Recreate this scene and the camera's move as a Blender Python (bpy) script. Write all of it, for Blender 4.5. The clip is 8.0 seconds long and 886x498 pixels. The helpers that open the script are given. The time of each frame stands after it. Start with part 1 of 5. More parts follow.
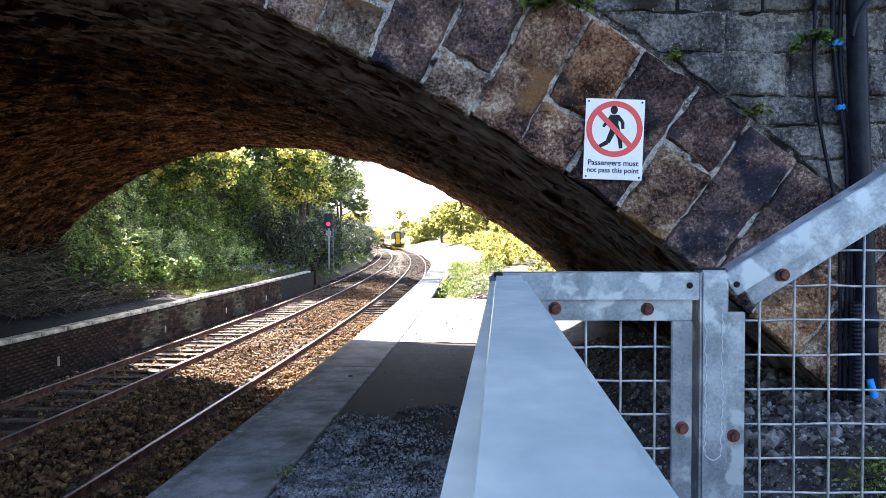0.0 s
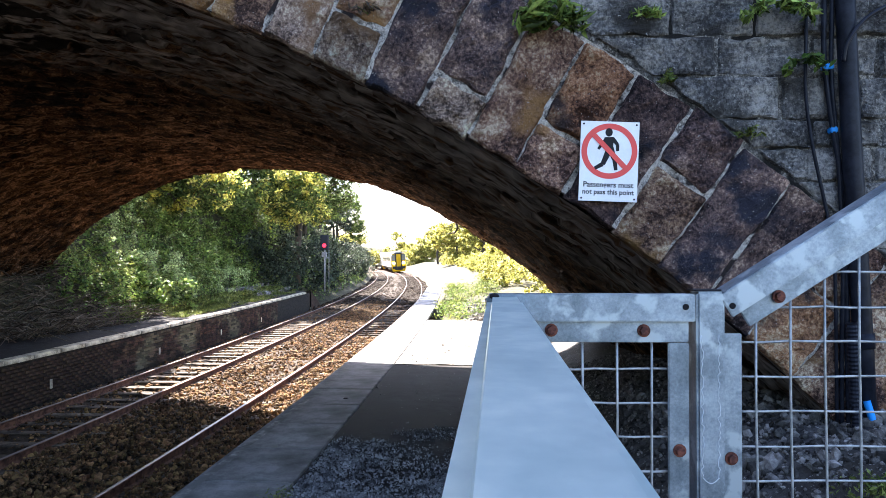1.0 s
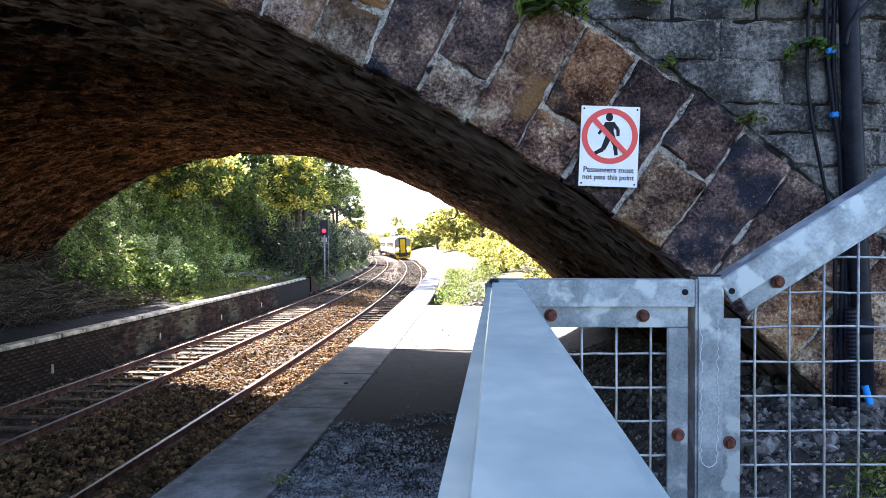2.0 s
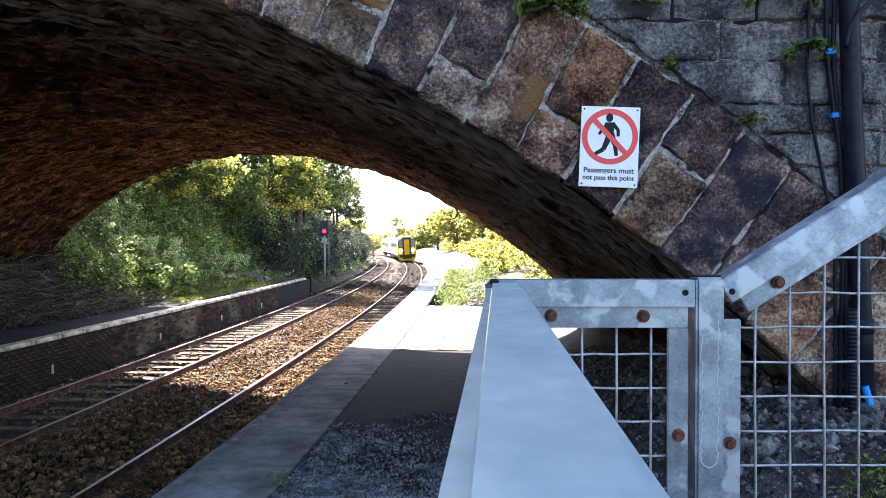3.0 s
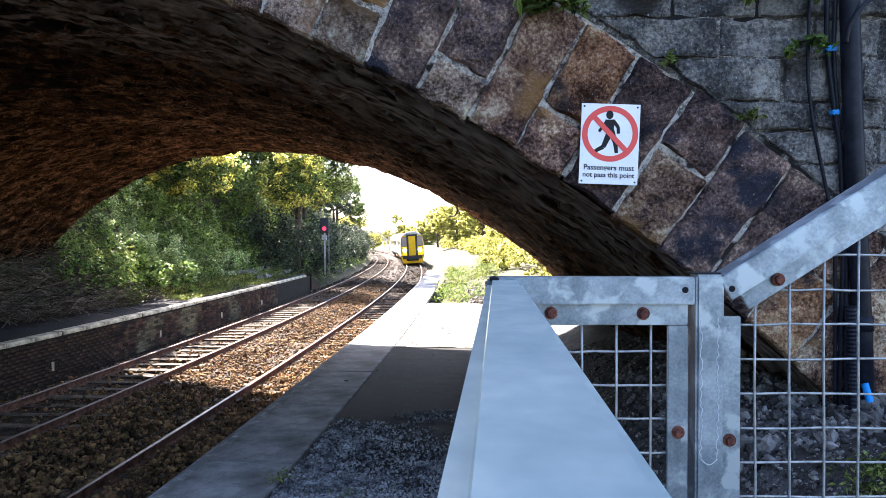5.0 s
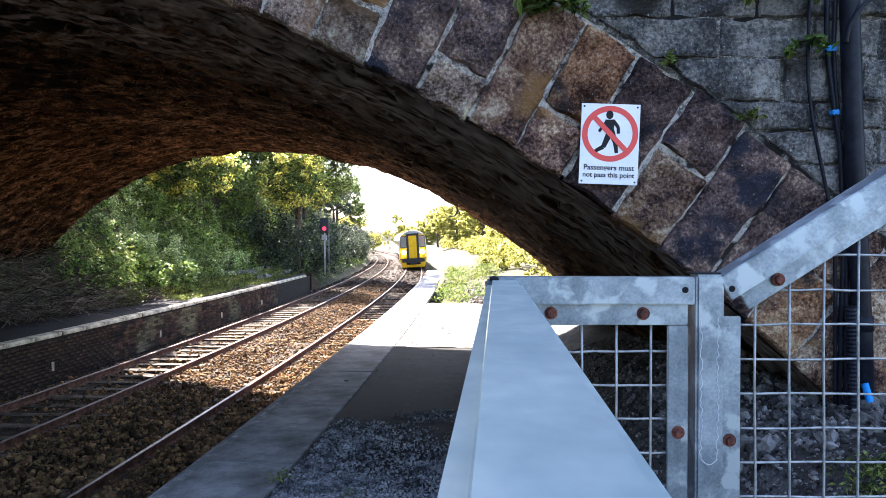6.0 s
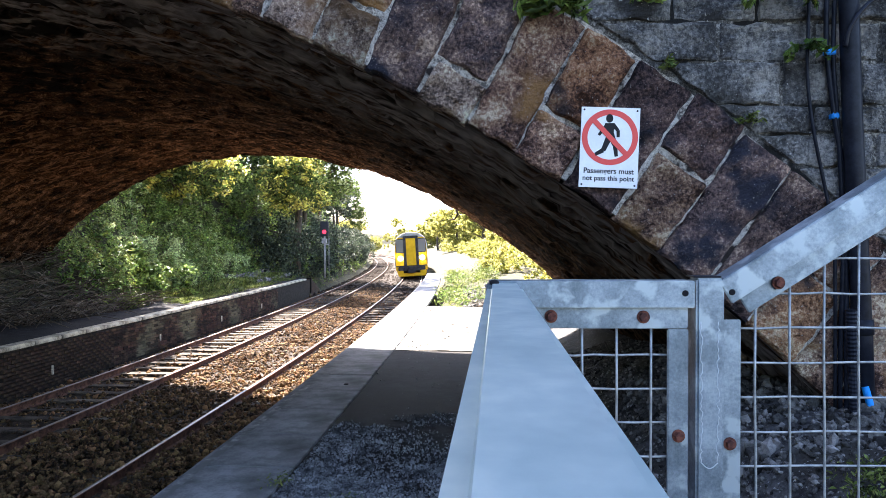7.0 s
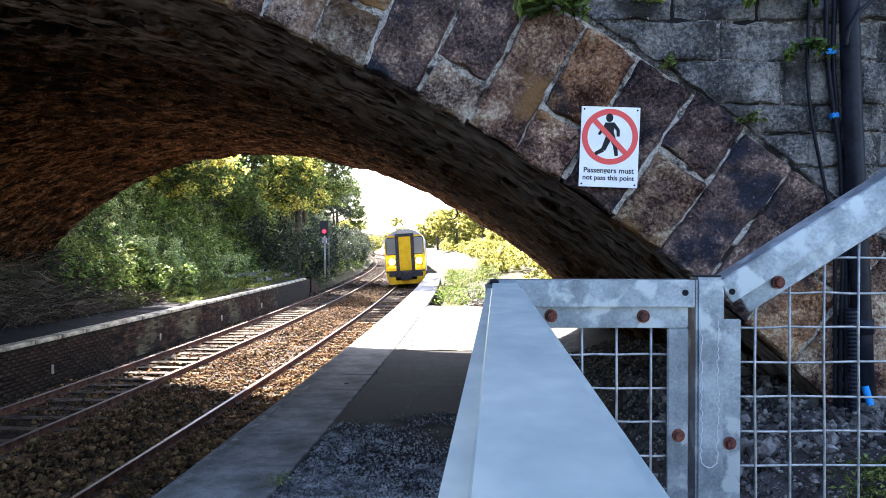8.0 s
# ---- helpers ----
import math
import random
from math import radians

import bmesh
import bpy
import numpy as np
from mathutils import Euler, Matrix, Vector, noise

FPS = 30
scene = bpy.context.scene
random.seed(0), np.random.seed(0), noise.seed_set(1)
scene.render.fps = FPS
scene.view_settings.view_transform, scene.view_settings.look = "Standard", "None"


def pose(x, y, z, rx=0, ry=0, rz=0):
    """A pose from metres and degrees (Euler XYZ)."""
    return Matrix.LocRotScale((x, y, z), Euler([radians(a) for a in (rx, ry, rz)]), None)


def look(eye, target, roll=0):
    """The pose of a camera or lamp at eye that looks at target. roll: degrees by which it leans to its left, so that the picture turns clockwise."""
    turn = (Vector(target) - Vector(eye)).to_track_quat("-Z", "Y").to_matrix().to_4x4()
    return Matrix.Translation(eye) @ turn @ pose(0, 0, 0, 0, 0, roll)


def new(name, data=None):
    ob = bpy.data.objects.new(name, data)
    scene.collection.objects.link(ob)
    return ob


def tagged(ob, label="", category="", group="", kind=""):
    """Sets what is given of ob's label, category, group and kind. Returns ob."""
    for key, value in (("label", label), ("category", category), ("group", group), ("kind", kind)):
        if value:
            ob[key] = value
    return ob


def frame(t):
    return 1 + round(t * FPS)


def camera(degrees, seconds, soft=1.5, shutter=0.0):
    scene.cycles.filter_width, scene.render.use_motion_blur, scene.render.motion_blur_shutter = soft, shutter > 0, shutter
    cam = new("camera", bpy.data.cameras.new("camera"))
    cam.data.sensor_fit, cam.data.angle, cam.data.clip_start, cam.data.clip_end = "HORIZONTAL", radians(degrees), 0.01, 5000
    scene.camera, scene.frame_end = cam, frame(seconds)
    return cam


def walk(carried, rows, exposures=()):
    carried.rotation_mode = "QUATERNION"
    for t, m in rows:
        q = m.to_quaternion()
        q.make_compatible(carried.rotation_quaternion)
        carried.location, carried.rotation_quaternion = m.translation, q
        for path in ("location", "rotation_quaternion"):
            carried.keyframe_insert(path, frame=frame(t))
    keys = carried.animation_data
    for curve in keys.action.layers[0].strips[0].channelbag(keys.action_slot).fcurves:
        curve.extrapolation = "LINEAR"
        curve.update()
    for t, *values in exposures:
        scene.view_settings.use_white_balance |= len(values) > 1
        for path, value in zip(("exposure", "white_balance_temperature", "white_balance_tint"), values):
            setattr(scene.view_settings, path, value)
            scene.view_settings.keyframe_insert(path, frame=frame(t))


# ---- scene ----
cam = camera(66.0, 8.0, soft=0.75)
EYE = (0.0, 0.0, 2.9)          # the rails' top is z = 0
DEG = math.degrees(1 / 1207.0)   # one step of the shake
walk(cam, [(t, pose(*EYE, 90 - 0.76 + DEG * p, 0, 4.405 + DEG * w)) for t, w, p in (
    (0.0, 7, -9.5), (0.1, 7, -11), (0.2, 7, -14), (0.3, 6.5, -16.5), (0.4, 4, -3), (0.5, 1, -1), (0.6, 0.5, 2), (0.7, 0.5, 13.5),
    (0.8, 0, 22.5), (0.9, -0.5, 21), (1.0, 0, 28.5), (1.1, 0, 29), (1.2, -1, 22.5), (1.3, -0.5, 27.5), (1.4, -1, 24), (1.5, -1, 21.5),
    (1.6, -0.5, 19.5), (1.7, -1, 6), (1.9, -0.5, 2.5), (2.8, 0, 2.5), (3.0, 0, 3.3), (3.5, 0, 0), (4.0, 0, 2.5), (4.5, 0, -1), (5.0, 0, -1.5), (6.0, 0, -1.5),
    (6.5, 0, -3.5), (6.8, 0, 3), (7.0, 0, 4.5), (7.5, 0, 4.5), (8.0, 0, 3.5))],
    exposures=((0.0, 3.5, 6200, 17), (8.0, 3.5, 6200, 17)))


# ---- light: afternoon sun ahead and a little to the left, clear sky
world = bpy.data.worlds.new("sky")
scene.world = world
world.use_nodes = True
wn = world.node_tree.nodes
sky = wn.new("ShaderNodeTexSky")
sky.sky_type = "NISHITA"
sky.sun_disc = False
SUN = Vector((-0.48, 0.82, 1.0)).normalized()
sky.sun_elevation = math.asin(SUN.z)
sky.sun_rotation = math.atan2(SUN.x, SUN.y)
sky.dust_density = 1.6
wn["Background"].inputs["Strength"].default_value = 0.068
world.node_tree.links.new(sky.outputs["Color"], wn["Background"].inputs["Color"])
sun = new("sun", bpy.data.lights.new("sun", "SUN"))
sun.data.energy, sun.data.angle, sun.data.color = 5.0, radians(0.55), (1.0, 0.93, 0.80)
sun.matrix_world = look(SUN * 50, (0, 0, 0))


# ---- materials
def material(name, ramp, scale=6.0, detail=8.0, rough=(0.75, 0.95), bump=0.4, dist=0.01, metal=0.0, stretch=(1, 1, 1),
             spots=None, spot_scale=1.5, spot_at=(0.5, 0.62), random_tint=0.0, translucent=0.0, fine=60.0, island=False, gloss=0.12, fine_part=0.45, speckle=None):
    """Node material: a two-scale noise through a colour ramp, stains of a second colour, roughness and bump."""
    m = bpy.data.materials.new(name)
    m.use_nodes = True
    nt = m.node_tree
    n, l = nt.nodes, nt.links
    b = n["Principled BSDF"]
    tc = n.new("ShaderNodeTexCoord")
    mp = n.new("ShaderNodeMapping")
    mp.inputs["Scale"].default_value = stretch
    l.new(tc.outputs["Object"], mp.inputs["Vector"])
    nz = n.new("ShaderNodeTexNoise")
    nz.inputs["Scale"].default_value, nz.inputs["Detail"].default_value, nz.inputs["Roughness"].default_value = scale, detail, 0.65
    l.new(mp.outputs[0], nz.inputs["Vector"])
    fn = n.new("ShaderNodeTexNoise")
    fn.inputs["Scale"].default_value, fn.inputs["Detail"].default_value, fn.inputs["Roughness"].default_value = fine, 7.0, 0.7
    l.new(mp.outputs[0], fn.inputs["Vector"])
    mixf = n.new("ShaderNodeMath")
    mixf.operation = "MULTIPLY_ADD"
    l.new(fn.outputs["Fac"], mixf.inputs[0])
    mixf.inputs[1].default_value = fine_part
    l.new(nz.outputs["Fac"], mixf.inputs[2])
    sub = n.new("ShaderNodeMath")
    sub.operation = "SUBTRACT"
    sub.inputs[1].default_value = fine_part / 2
    l.new(mixf.outputs[0], sub.inputs[0])
    cr = n.new("ShaderNodeValToRGB")
    els = cr.color_ramp.elements
    while len(els) < len(ramp):
        els.new(0.5)
    for e, (p, c) in zip(els, ramp):
        e.position, e.color = 0.5 + (p - 0.5) * 0.6, (*c, 1)
    l.new(sub.outputs[0], cr.inputs["Fac"])
    col = cr.outputs["Color"]
    if spots:
        sn = n.new("ShaderNodeTexNoise")
        sn.inputs["Scale"].default_value, sn.inputs["Detail"].default_value = spot_scale, 6.0
        l.new(tc.outputs["Object"], sn.inputs["Vector"])
        mr = n.new("ShaderNodeMapRange")
        mr.inputs["From Min"].default_value, mr.inputs["From Max"].default_value = spot_at
        l.new(sn.outputs["Fac"], mr.inputs["Value"])
        mx = n.new("ShaderNodeMix")
        mx.data_type = "RGBA"
        l.new(mr.outputs[0], mx.inputs["Factor"])
        l.new(col, mx.inputs["A"])
        mx.inputs["B"].default_value = (*spots, 1)
        col = mx.outputs["Result"]
    if speckle:
        pn = n.new("ShaderNodeTexNoise")
        pn.inputs["Scale"].default_value, pn.inputs["Detail"].default_value = speckle[0], 3.0
        l.new(tc.outputs["Object"], pn.inputs["Vector"])
        pr = n.new("ShaderNodeMapRange")
        pr.inputs["From Min"].default_value, pr.inputs["From Max"].default_value = speckle[1], speckle[1] + 0.05
        l.new(pn.outputs["Fac"], pr.inputs["Value"])
        px = n.new("ShaderNodeMix")
        px.data_type = "RGBA"
        l.new(pr.outputs[0], px.inputs["Factor"])
        l.new(col, px.inputs["A"])
        px.inputs["B"].default_value = (*speckle[2], 1)
        col = px.outputs["Result"]
    if random_tint:
        if island:
            rnd = n.new("ShaderNodeNewGeometry").outputs["Random Per Island"]
        else:
            rnd = n.new("ShaderNodeObjectInfo").outputs["Random"]
        hs = n.new("ShaderNodeHueSaturation")
        mv = n.new("ShaderNodeMapRange")
        mv.inputs["To Min"].default_value, mv.inputs["To Max"].default_value = 1 - random_tint, 1 + random_tint
        l.new(rnd, mv.inputs["Value"])
        l.new(mv.outputs[0], hs.inputs["Value"])
        mh = n.new("ShaderNodeMath")
        mh.operation = "MULTIPLY_ADD"
        mh.inputs[1].default_value, mh.inputs[2].default_value = 0.05 * random_tint, 0.5 - 0.025 * random_tint
        wn1 = n.new("ShaderNodeTexWhiteNoise")
        wn1.noise_dimensions = "1D"
        l.new(rnd, wn1.inputs["W"])
        l.new(wn1.outputs["Value"], mh.inputs[0])
        l.new(mh.outputs[0], hs.inputs["Hue"])
        l.new(col, hs.inputs["Color"])
        col = hs.outputs["Color"]
    l.new(col, b.inputs["Base Color"])
    rr = n.new("ShaderNodeMapRange")
    rr.inputs["To Min"].default_value, rr.inputs["To Max"].default_value = rough
    l.new(nz.outputs["Fac"], rr.inputs["Value"])
    l.new(rr.outputs[0], b.inputs["Roughness"])
    b.inputs["Metallic"].default_value = metal
    b.inputs["Specular IOR Level"].default_value = 0.5 if metal else gloss
    if bump:
        bp = n.new("ShaderNodeBump")
        bp.inputs["Strength"].default_value, bp.inputs["Distance"].default_value = bump, dist
        l.new(sub.outputs[0], bp.inputs["Height"])
        l.new(bp.outputs[0], b.inputs["Normal"])
    if translucent:
        tr = n.new("ShaderNodeBsdfTranslucent")
        l.new(col, tr.inputs["Color"])
        ms = n.new("ShaderNodeMixShader")
        ms.inputs[0].default_value = translucent
        l.new(b.outputs[0], ms.inputs[1])
        l.new(tr.outputs[0], ms.inputs[2])
        l.new(ms.outputs[0], n["Material Output"].inputs["Surface"])
    return m


def plain(name, c, rough=0.5, metal=0.0, emit=0.0, gloss=0.15):
    m = bpy.data.materials.new(name)
    m.use_nodes = True
    b = m.node_tree.nodes["Principled BSDF"]
    b.inputs["Base Color"].default_value, b.inputs["Roughness"].default_value, b.inputs["Metallic"].default_value = (*c, 1), rough, metal
    b.inputs["Specular IOR Level"].default_value = gloss
    if emit:
        b.inputs["Emission Color"].default_value, b.inputs["Emission Strength"].default_value = (*c, 1), emit
    return m


def stone_mat(name, ramp, patch, patch_at, tint=0.3):
    ramp = [(0.5 + (p - 0.5) * 1.35, (min(0.8, c[0] * 1.25), c[1] * 1.12, c[2] * 1.04)) for p, c in ramp]
    return material(name, ramp, 3.6, 13, bump=1.0, dist=0.06, spots=patch, spot_scale=3.0, spot_at=patch_at, random_tint=tint, fine=46, fine_part=0.9, speckle=(85, 0.66, (0.46, 0.40, 0.35)))


M_VOUSSOIR = stone_mat("brown_stone", [(0.32, (0.040, 0.026, 0.024)), (0.45, (0.165, 0.106, 0.086)), (0.57, (0.32, 0.215, 0.155)), (0.74, (0.75, 0.58, 0.45))], (0.36, 0.195, 0.078), (0.54, 0.66), 0.3)
M_DARKSTONE = stone_mat("dark_weathered_stone", [(0.32, (0.024, 0.019, 0.022)), (0.46, (0.094, 0.069, 0.070)), (0.60, (0.19, 0.135, 0.122)), (0.78, (0.56, 0.44, 0.36))], (0.034, 0.034, 0.047), (0.50, 0.60))
M_OCHRE = stone_mat("ochre_stone", [(0.32, (0.058, 0.032, 0.022)), (0.45, (0.225, 0.126, 0.074)), (0.57, (0.41, 0.235, 0.130)), (0.74, (0.76, 0.55, 0.38))], (0.070, 0.050, 0.046), (0.55, 0.64))
M_PALESTONE = stone_mat("pale_grey_stone", [(0.32, (0.052, 0.042, 0.037)), (0.45, (0.190, 0.150, 0.126)), (0.57, (0.36, 0.295, 0.24)), (0.74, (0.78, 0.68, 0.57))], (0.25, 0.145, 0.075), (0.52, 0.64))
M_BLOCK = material("grey_stone", [(0.3, (0.045, 0.044, 0.044)), (0.5, (0.135, 0.131, 0.126)), (0.74, (0.33, 0.31, 0.28))], 2.6, 12,
                   bump=1.0, dist=0.035, spots=(0.030, 0.028, 0.026), spot_scale=3.0, spot_at=(0.54, 0.70), random_tint=0.3, fine=45, fine_part=0.8, speckle=(60, 0.66, (0.36, 0.34, 0.31)))
M_MORTAR = material("lime_mortar", [(0.25, (0.16, 0.145, 0.13)), (0.45, (0.56, 0.50, 0.43)), (0.70, (0.80, 0.75, 0.67))], 22, 12, bump=1.0, dist=0.03,
                    spots=(0.045, 0.036, 0.034), spot_scale=5.0, spot_at=(0.56, 0.62), fine=90, fine_part=0.9)
M_OLDJOINT = material("weathered_wall_joint", [(0.25, (0.035, 0.033, 0.031)), (0.55, (0.14, 0.132, 0.12)), (0.8, (0.48, 0.45, 0.40))], 14, 12, bump=1.0, dist=0.03,
                      spots=(0.022, 0.021, 0.020), spot_scale=4.0, spot_at=(0.52, 0.6), fine=80, fine_part=0.9)
M_SLAB = material("concrete_slab", [(0.25, (0.155, 0.15, 0.145)), (0.75, (0.33, 0.32, 0.305))], 4, 12, bump=0.35, dist=0.006,
                  spots=(0.115, 0.11, 0.10), spot_scale=1.4, random_tint=0.15, fine=40, speckle=(80, 0.66, (0.40, 0.39, 0.36)))
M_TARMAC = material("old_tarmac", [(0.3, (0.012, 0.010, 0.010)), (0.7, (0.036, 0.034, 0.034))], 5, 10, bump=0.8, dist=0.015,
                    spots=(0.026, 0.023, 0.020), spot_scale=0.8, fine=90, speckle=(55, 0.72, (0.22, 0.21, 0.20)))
M_SOIL = material("stony_soil", [(0.3, (0.028, 0.026, 0.026)), (0.7, (0.11, 0.105, 0.10))], 8, 12, bump=1.0, dist=0.03,
                  spots=(0.05, 0.045, 0.038), spot_scale=0.9, fine=50, speckle=(45, 0.64, (0.34, 0.33, 0.31)))
M_BALLAST = material("ballast_stone", [(0.3, (0.018, 0.011, 0.006)), (0.7, (0.24, 0.138, 0.060))], 5, 8, bump=0.6, dist=0.02,
                     random_tint=0.6, island=True)
M_BED = material("ballast_bed", [(0.3, (0.010, 0.007, 0.005)), (0.7, (0.06, 0.040, 0.026))], 14, 8, bump=1.0, dist=0.05, fine=40)
M_RUST = material("rusty_rail", [(0.3, (0.045, 0.020, 0.013)), (0.7, (0.16, 0.075, 0.045))], 8, 8, bump=0.4, dist=0.004)
M_STEEL = material("polished_railhead", [(0.3, (0.11, 0.095, 0.085)), (0.7, (0.24, 0.215, 0.20))], 8, 6, rough=(0.30, 0.45), bump=0.05, dist=0.002, metal=1.0, stretch=(1, 0.05, 1))
M_DULL = material("dull_railhead", [(0.3, (0.07, 0.05, 0.04)), (0.7, (0.20, 0.16, 0.13))], 8, 6, rough=(0.5, 0.7), bump=0.1, dist=0.002, metal=0.4, stretch=(1, 0.05, 1))
M_SLEEPER = material("weathered_sleeper", [(0.3, (0.020, 0.015, 0.011)), (0.7, (0.115, 0.090, 0.067))], 5, 8, bump=0.5, dist=0.01, random_tint=0.2)
M_BRICKWALL = material("sooty_brick", [(0.3, (0.010, 0.006, 0.004)), (0.7, (0.052, 0.028, 0.017))], 5, 8, bump=0.6, dist=0.01, random_tint=0.45,
                       spots=(0.085, 0.075, 0.036), spot_scale=0.9, spot_at=(0.54, 0.70))
M_BRICKREST = material("sooty_brick_far", [(0.3, (0.012, 0.007, 0.005)), (0.7, (0.070, 0.036, 0.021))], 3, 9, bump=0.6, dist=0.01, random_tint=0.7, island=True,
                       spots=(0.095, 0.080, 0.045), spot_scale=0.7, spot_at=(0.52, 0.66))
M_JOINT = material("dark_joint", [(0.3, (0.010, 0.008, 0.006)), (0.7, (0.040, 0.032, 0.024))], 9, 8, bump=0.5, dist=0.01)
M_WHITE_EDGE = material("worn_white_paint", [(0.3, (0.26, 0.22, 0.155)), (0.5, (0.60, 0.53, 0.39)), (0.72, (0.80, 0.74, 0.58))], 3, 10, bump=0.4, dist=0.008, spots=(0.13, 0.115, 0.09), spot_scale=1.1, spot_at=(0.53, 0.66))
M_GALV = material("galvanised_steel", [(0.15, (0.10, 0.13, 0.155)), (0.5, (0.215, 0.26, 0.30)), (0.8, (0.37, 0.425, 0.47))], 9, 6, rough=(0.36, 0.58), bump=0.10, dist=0.001,
                  metal=0.6, spots=(0.40, 0.46, 0.50), spot_scale=14, spot_at=(0.56, 0.62), fine=150)
M_RAILTOP = material("smooth_galvanised_rail", [(0.2, (0.40, 0.53, 0.54)), (0.5, (0.50, 0.625, 0.62)), (0.8, (0.64, 0.745, 0.71))], 15, 3, rough=(0.28, 0.42), bump=0.12, dist=0.003, metal=0.45, stretch=(1, 0.75, 1), fine=45, fine_part=0.3)
M_WIRE = material("galvanised_wire", [(0.3, (0.27, 0.285, 0.285)), (0.7, (0.44, 0.45, 0.44))], 30, 4, rough=(0.4, 0.6), bump=0.1, dist=0.001, metal=0.5)
M_BOLT = material("rusty_bolt", [(0.3, (0.07, 0.022, 0.016)), (0.7, (0.20, 0.065, 0.04))], 60, 5, bump=0.4, dist=0.001, metal=0.2)
M_ZINC = plain("bright_zinc", (0.50, 0.54, 0.57), 0.6)
M_DARK = plain("dark_parts_and_hole_shade", (0.012, 0.012, 0.014), 0.8)
M_BLACK = material("black_plastic", [(0.3, (0.008, 0.009, 0.014)), (0.7, (0.018, 0.020, 0.028))], 10, 4, rough=(0.3, 0.45), bump=0.05, dist=0.001)
M_BLUE = plain("blue_plastic", (0.02, 0.28, 0.72), 0.4)
M_SIGN = material("white_sign_face", [(0.3, (0.82, 0.82, 0.81)), (0.7, (0.90, 0.90, 0.89))], 5, 5, rough=(0.3, 0.45), bump=0.02, dist=0.001)
M_RED = plain("sign_red", (0.80, 0.10, 0.085), 0.4)
M_INK = plain("sign_black", (0.012, 0.012, 0.014), 0.45)


# ---- mesh helpers
def mesh_of(name, verts, faces, mat, smooth=False):
    me = bpy.data.meshes.new(name)
    me.from_pydata([tuple(v) for v in verts], [], [tuple(int(i) for i in f) for f in faces])
    me.update()
    me.materials.append(mat)
    if smooth:
        me.polygons.foreach_set("use_smooth", [True] * len(me.polygons))
    return me


def put(name, me, parent=None, m=None, label="", category="", group="", kind=""):
    ob = new(name, me)
    if parent is not None:
        ob.parent = parent
    if m is not None:
        ob.matrix_basis = m
    return tagged(ob, label, category, group, kind)


def part(name, bm, mat, parent, label="", smooth=False):
    me = bpy.data.meshes.new(name)
    bm.to_mesh(me)
    bm.free()
    me.materials.append(mat)
    if smooth:
        me.polygons.foreach_set("use_smooth", [True] * len(me.polygons))
    return put(name, me, parent, label=label)


def base(name, at=None, label="", category="", group="", kind=""):
    return put(name, None, m=at, label=label, category=category, group=group, kind=kind)


def box(bm, lo, hi, m=None, bevel=0.0, seg=2):
    c = [(a + b) / 2 for a, b in zip(lo, hi)]
    s = [b - a for a, b in zip(lo, hi)]
    r = bmesh.ops.create_cube(bm, size=1.0, matrix=Matrix.Translation(c) @ Matrix.Diagonal((*s, 1)))
    if bevel:
        es = list({e for v in r["verts"] for e in v.link_edges})
        out = bmesh.ops.bevel(bm, geom=es, offset=bevel, segments=seg, affect="EDGES")
        vs = list({v for f in out["faces"] for v in f.verts} | {v for v in r["verts"] if v.is_valid})
        vs = list({v for w in vs for f in w.link_faces for v in f.verts})
    else:
        vs = r["verts"]
    if m is not None:
        bmesh.ops.transform(bm, matrix=m, verts=vs)
    return bm


def tube(pts, r, sides=8):
    """Verts and faces of a round bar along points."""
    pts = [Vector(p) for p in pts]
    vs, fs = [], []
    for i, p in enumerate(pts):
        d = (pts[min(i + 1, len(pts) - 1)] - pts[max(i - 1, 0)]).normalized()
        u = d.orthogonal().normalized() if i == 0 else (u - d * u.dot(d)).normalized()
        w = d.cross(u)
        rad = r[i] if isinstance(r, (list, tuple)) else r
        for k in range(sides):
            a = 2 * math.pi * k / sides
            vs.append(p + (u * math.cos(a) + w * math.sin(a)) * rad)
        if i:
            for k in range(sides):
                fs.append(((i - 1) * sides + k, (i - 1) * sides + (k + 1) % sides, i * sides + (k + 1) % sides, i * sides + k))
    fs.append(tuple(reversed(range(sides))))
    fs.append(tuple(range((len(pts) - 1) * sides, len(pts) * sides)))
    return vs, fs


def sheet(name, nu, nv, fn, mat, parent=None, smooth=True, **tags):
    """A grid surface: fn(u, v) with u, v from 0 to 1."""
    vs = [fn(i / nu, j / nv) for j in range(nv + 1) for i in range(nu + 1)]
    fs = [(j * (nu + 1) + i, j * (nu + 1) + i + 1, (j + 1) * (nu + 1) + i + 1, (j + 1) * (nu + 1) + i) for j in range(nv) for i in range(nu)]
    return put(name, mesh_of(name, vs, fs, mat, smooth), parent, **tags)


def bent(x, y):
    """The line curves to the left ahead of the bridge: radius about 555 m."""
    return x - 0.0009 * y * y if y > 0 else x


def step(a, b, x):
    t = min(1, max(0, (x - a) / (b - a)))
    return t * t * (3 - 2 * t)


def fbm(x, y, z=0.0, k=1.0):
    return noise.fractal(Vector((x * k, y * k, z * k)), 1.0, 2.0, 4)


# ---- the arch: an elliptical barrel, its near face nearly square to the line, its far face skewed
CX, CZ, AX, AZ, DRIFT = -5.323, -6.429, 11.119, 11.519, 0.069
NEAR, FAR = (4.203, 0.0752), (14.214, -0.418)


